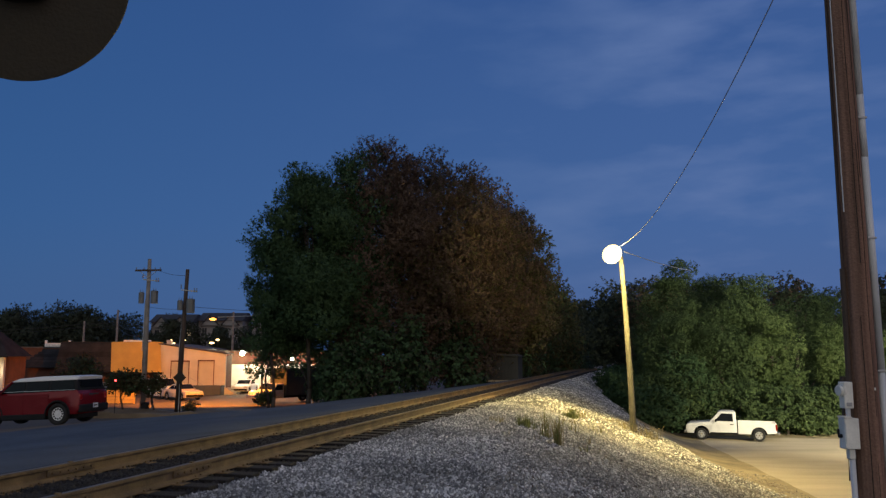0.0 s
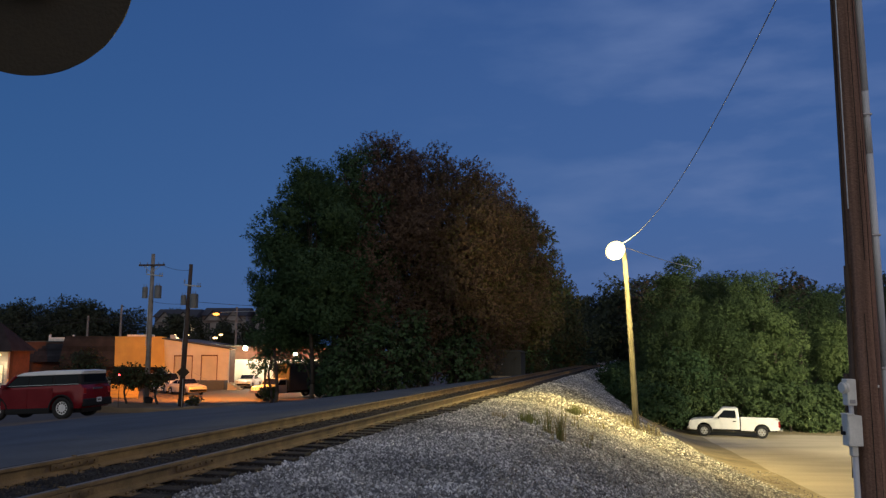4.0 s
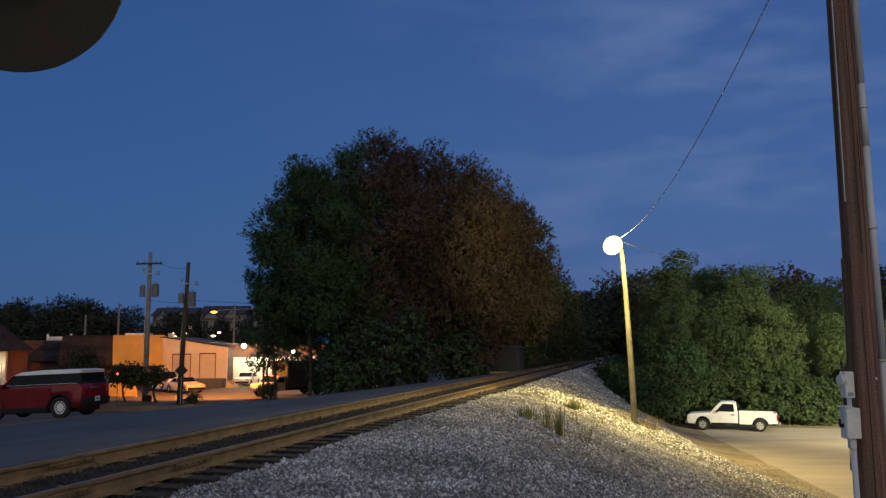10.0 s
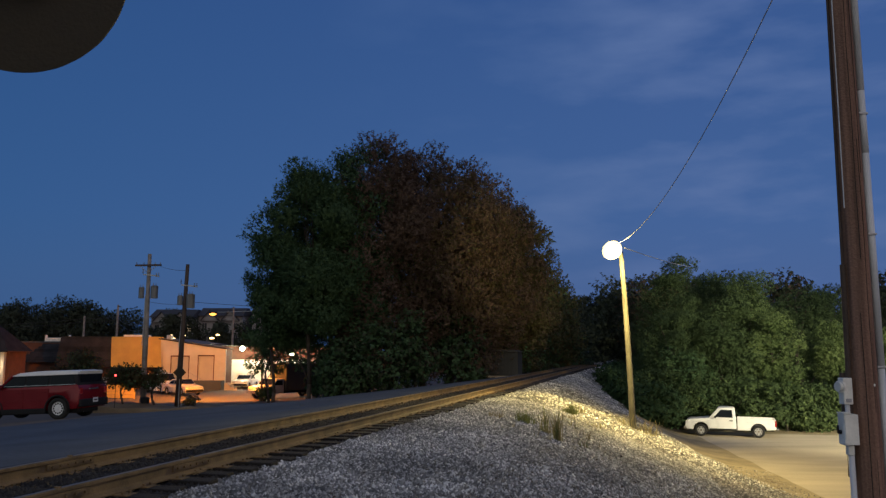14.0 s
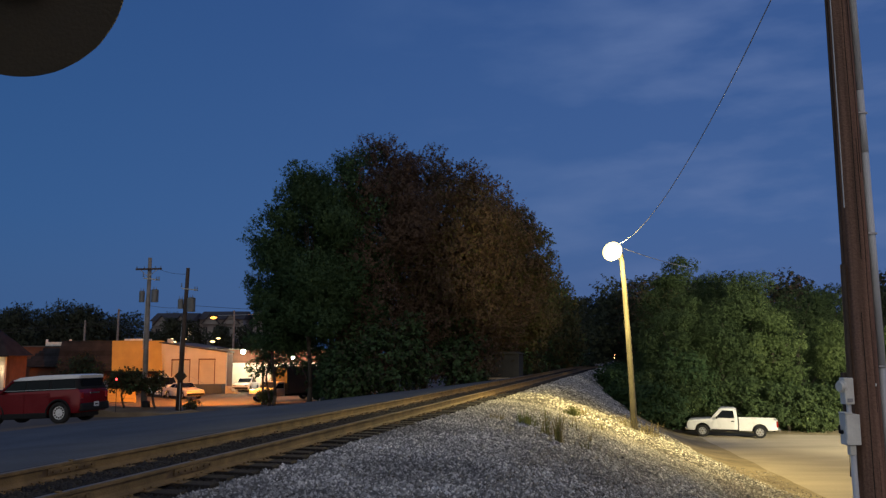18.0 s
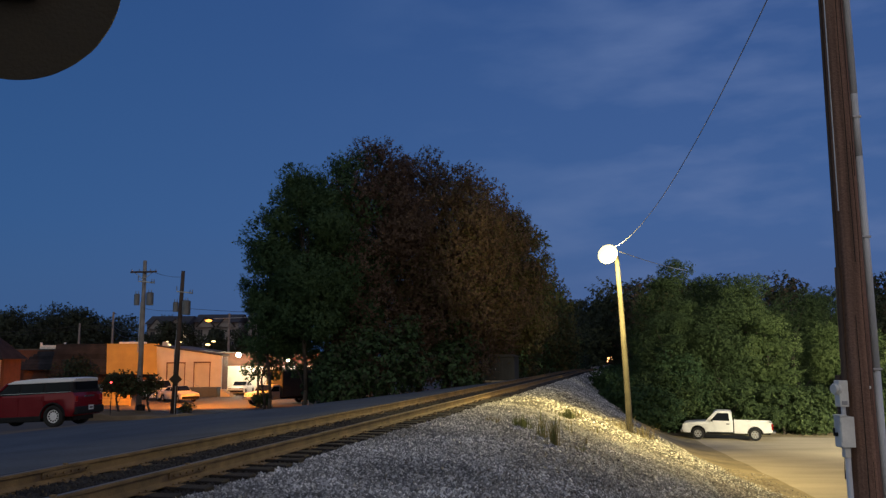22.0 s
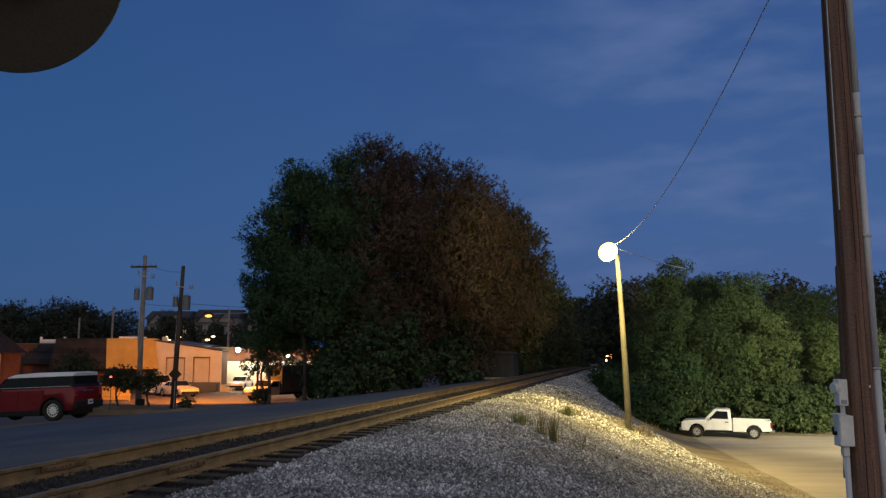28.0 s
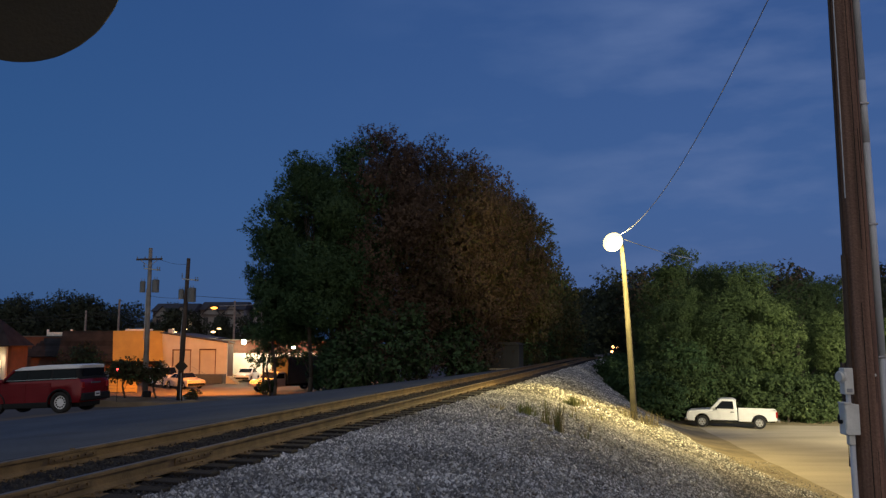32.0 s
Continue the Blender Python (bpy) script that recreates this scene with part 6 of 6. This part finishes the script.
# fallen leaves and twigs on the stones
rng = np.random.default_rng(31)
n = 5200
v = np.zeros((n, 4, 3))
for i in range(n):
    s_ = 6.5 + 26 * rng.random() ** 1.3
    lo_ = max(toe(s_) + 0.2, -4.5)
    d_ = lo_ + (3.4 - lo_) * rng.random() ** 1.7
    p = at(s_, d_)
    p.z += uneven(p, d_) + 0.03
    a, b = rng.uniform(0, 6.28), rng.uniform(0.012, 0.035)
    e, f = Vector((math.cos(a), math.sin(a), rng.uniform(-0.5, 0.5))) * b, Vector((-math.sin(a), math.cos(a), rng.uniform(-0.5, 0.5))) * b * rng.uniform(0.2, 0.8)
    for k, q in enumerate((-e, -f, e, f)):
        v[i, k] = p + q
tagged(new("leaf_litter", quads_mesh("leaf_litter", v, [M_LITTER, M_LITTER_PALE], (rng.random(n) < 0.18).astype(int))), "scattered brown fallen leaves on the gravel", "leaf litter", kind="stuff")
n = 420
v = np.zeros((n, 4, 3))
for i in range(n):
    s_ = 5 + 22 * rng.random() ** 1.4
    d_ = (5.47, 6.97)[i % 2] + (0.09 + 0.10 * rng.random()) * (1 if rng.random() < 0.5 else -1)
    p = ALONG * s_ + LEFT * d_ + Vector((0, 0, 0.055 + 0.02 * rng.random()))
    a, b = rng.uniform(0, 6.28), rng.uniform(0.015, 0.04)
    e, f = Vector((math.cos(a), math.sin(a), rng.uniform(-0.4, 0.4))) * b, Vector((-math.sin(a), math.cos(a), rng.uniform(-0.4, 0.4))) * b * 0.6
    for k, q in enumerate((-e, -f, e, f)):
        v[i, k] = p + q
tagged(new("leaf_litter", quads_mesh("leaf_litter", v, [M_LITTER_TAN])), "dry tan leaves blown against the rails", "leaf litter", kind="stuff")
# soil bed between road and yard, with crape myrtles
bed = B()
box(bed, (0, 0, 0), (1, 1, 1))
bmesh.ops.subdivide_edges(bed, edges=bed.edges[:], cuts=7, use_grid_fill=True)
for v in bed.verts:
    v.co = Vector((v.co.x * 11.5, v.co.y * 3.0, (0.5 + v.co.z) * (0.42 + 0.5 * noise.noise((v.co.x * 6, v.co.y * 2, 7))) * max(0.05, 1 - (2 * v.co.x) ** 4)))
ob = part("planting_bed", bed, M_SOIL, None, "", True)
ob.matrix_basis = pose(-18.4, 50.6, ground_z(-18.4, 50.6) - 0.12)
tagged(ob, "low brown soil bed between road and yard", "planting bed", kind="structure")
for i, (x, y, top, low, r, n) in enumerate(((-20.4, 51.2, 0.75, -0.75, 1.55, 5200), (-18.5, 51.4, 0.5, -0.9, 0.95, 1800), (-16.0, 51.0, -1.2, -2.0, 0.4, 300), (-24.4, 53.5, 1.5, -0.6, 1.7, 4200))):
    tree(x, y, top, low, r, n, 0.15, [M_LEAF_MY, M_LEAF_GD], 260 + i, "small crape myrtle with sparse dark leaves", "small_tree", "small trees by the yard", 3, 0.05)
for i, (x, y, top, low, r, n) in enumerate(((-12.7, 58.0, 3.0, 0.4, 1.9, 2600), (-8.4, 57.0, 1.0, -1.5, 1.4, 2600), (-23.0, 84.5, 0.9, -0.6, 0.6, 300), (-13.6, 61.2, -1.15, -2.0, 0.9, 900))):
    tree(x, y, top, low, r, n, 0.2, [M_LEAF_GD, M_LEAF_G], 270 + i, "small leafy tree standing by the yard", "small_tree", "small trees by the yard", 3, 0.07)
t = thing("warning_light", pose(-20.1, 49.3, ground_z(-20.1, 49.3)), "small red warning light glowing among leaves", "light")
z = 0.12 - ground_z(-20.1, 49.3)
part("post", tube(B(), (0, 0, 0), (0, 0, z), 0.02, n=8), M_TRIM, t)
part("lens", tube(B(), (0, -0.06, z), (0, -0.12, z), 0.05, n=14), M_REDLAMP, t, "glowing red lens")
# yard lamp that stands beyond the view and lights the lot and the shrubs
t = thing("street_lamp", pose(31.4, 11.4, -3.05), "tall yard lamp with a burning warm lens beside the lot", "street lamp")
part("shaft", tube(B(), (0, 0, -0.2), (0, 0, 11.2), 0.14, 0.09, n=12), M_POLE_PALE, t)
part("arm", tube(B(), (0, 0, 11.0), (-1.1, 0.5, 11.25), 0.03, n=8), M_STEEL, t)
hd = part("lamp_head", box(B(), (-1.3, 0.6, 11.27), (0.6, 0.4, 0.16), rz=-25, bevel=0.05), M_STEEL, t)
part("lens", box(B(), (-1.3, 0.6, 11.17), (0.45, 0.28, 0.05), rz=-25, bevel=0.015), M_FARLAMP, hd, "glowing lens")

# white pillar and a bin by the shop
t = thing("gate_pillar", pose(-23.8, 56.0, ground_z(-23.8, 56.0)), "white painted concrete pillar by the shop", "pillar")
part("pillar", bevelled(box(B(), (0, 0, 0.9), (0.55, 0.55, 1.9)), 0.03), M_WALLW, t)
part("cap", bevelled(box(B(), (0, 0, 1.88), (0.64, 0.64, 0.08)), 0.02), M_WALLW, t)
t = thing("bin", pose(-19.1, 51.6, ground_z(-19.1, 51.6)), "small dark bin beside the power pole", "bin")
part("body", bevelled(tube(B(), (0, 0, -0.05), (0, 0, 0.75), 0.22, 0.27, n=16), 0.02), M_TRIM, t)
part("lid", tube(B(), (0, 0, 0.75), (0, 0, 0.82), 0.29, 0.2, n=16), M_TRIM, t)
# ---- what moves ----
def motions():
    rows = []
    for t, s in ((0, 600), (11, 430), (18, 348), (20, 326), (25, 268), (28, 232), (30, 218), (32, 209)):
        p = ALONG * s + LEFT * (TRACK_MID + bend(s))
        rows.append((t, pose(p.x, p.y, RAIL_TOP + fall(s), 0, 0, -13.91 + 1.7 * smooth(190, 240, s) - 3.0 * smooth(310, 450, s))))
    walk(train, rows)


motions()
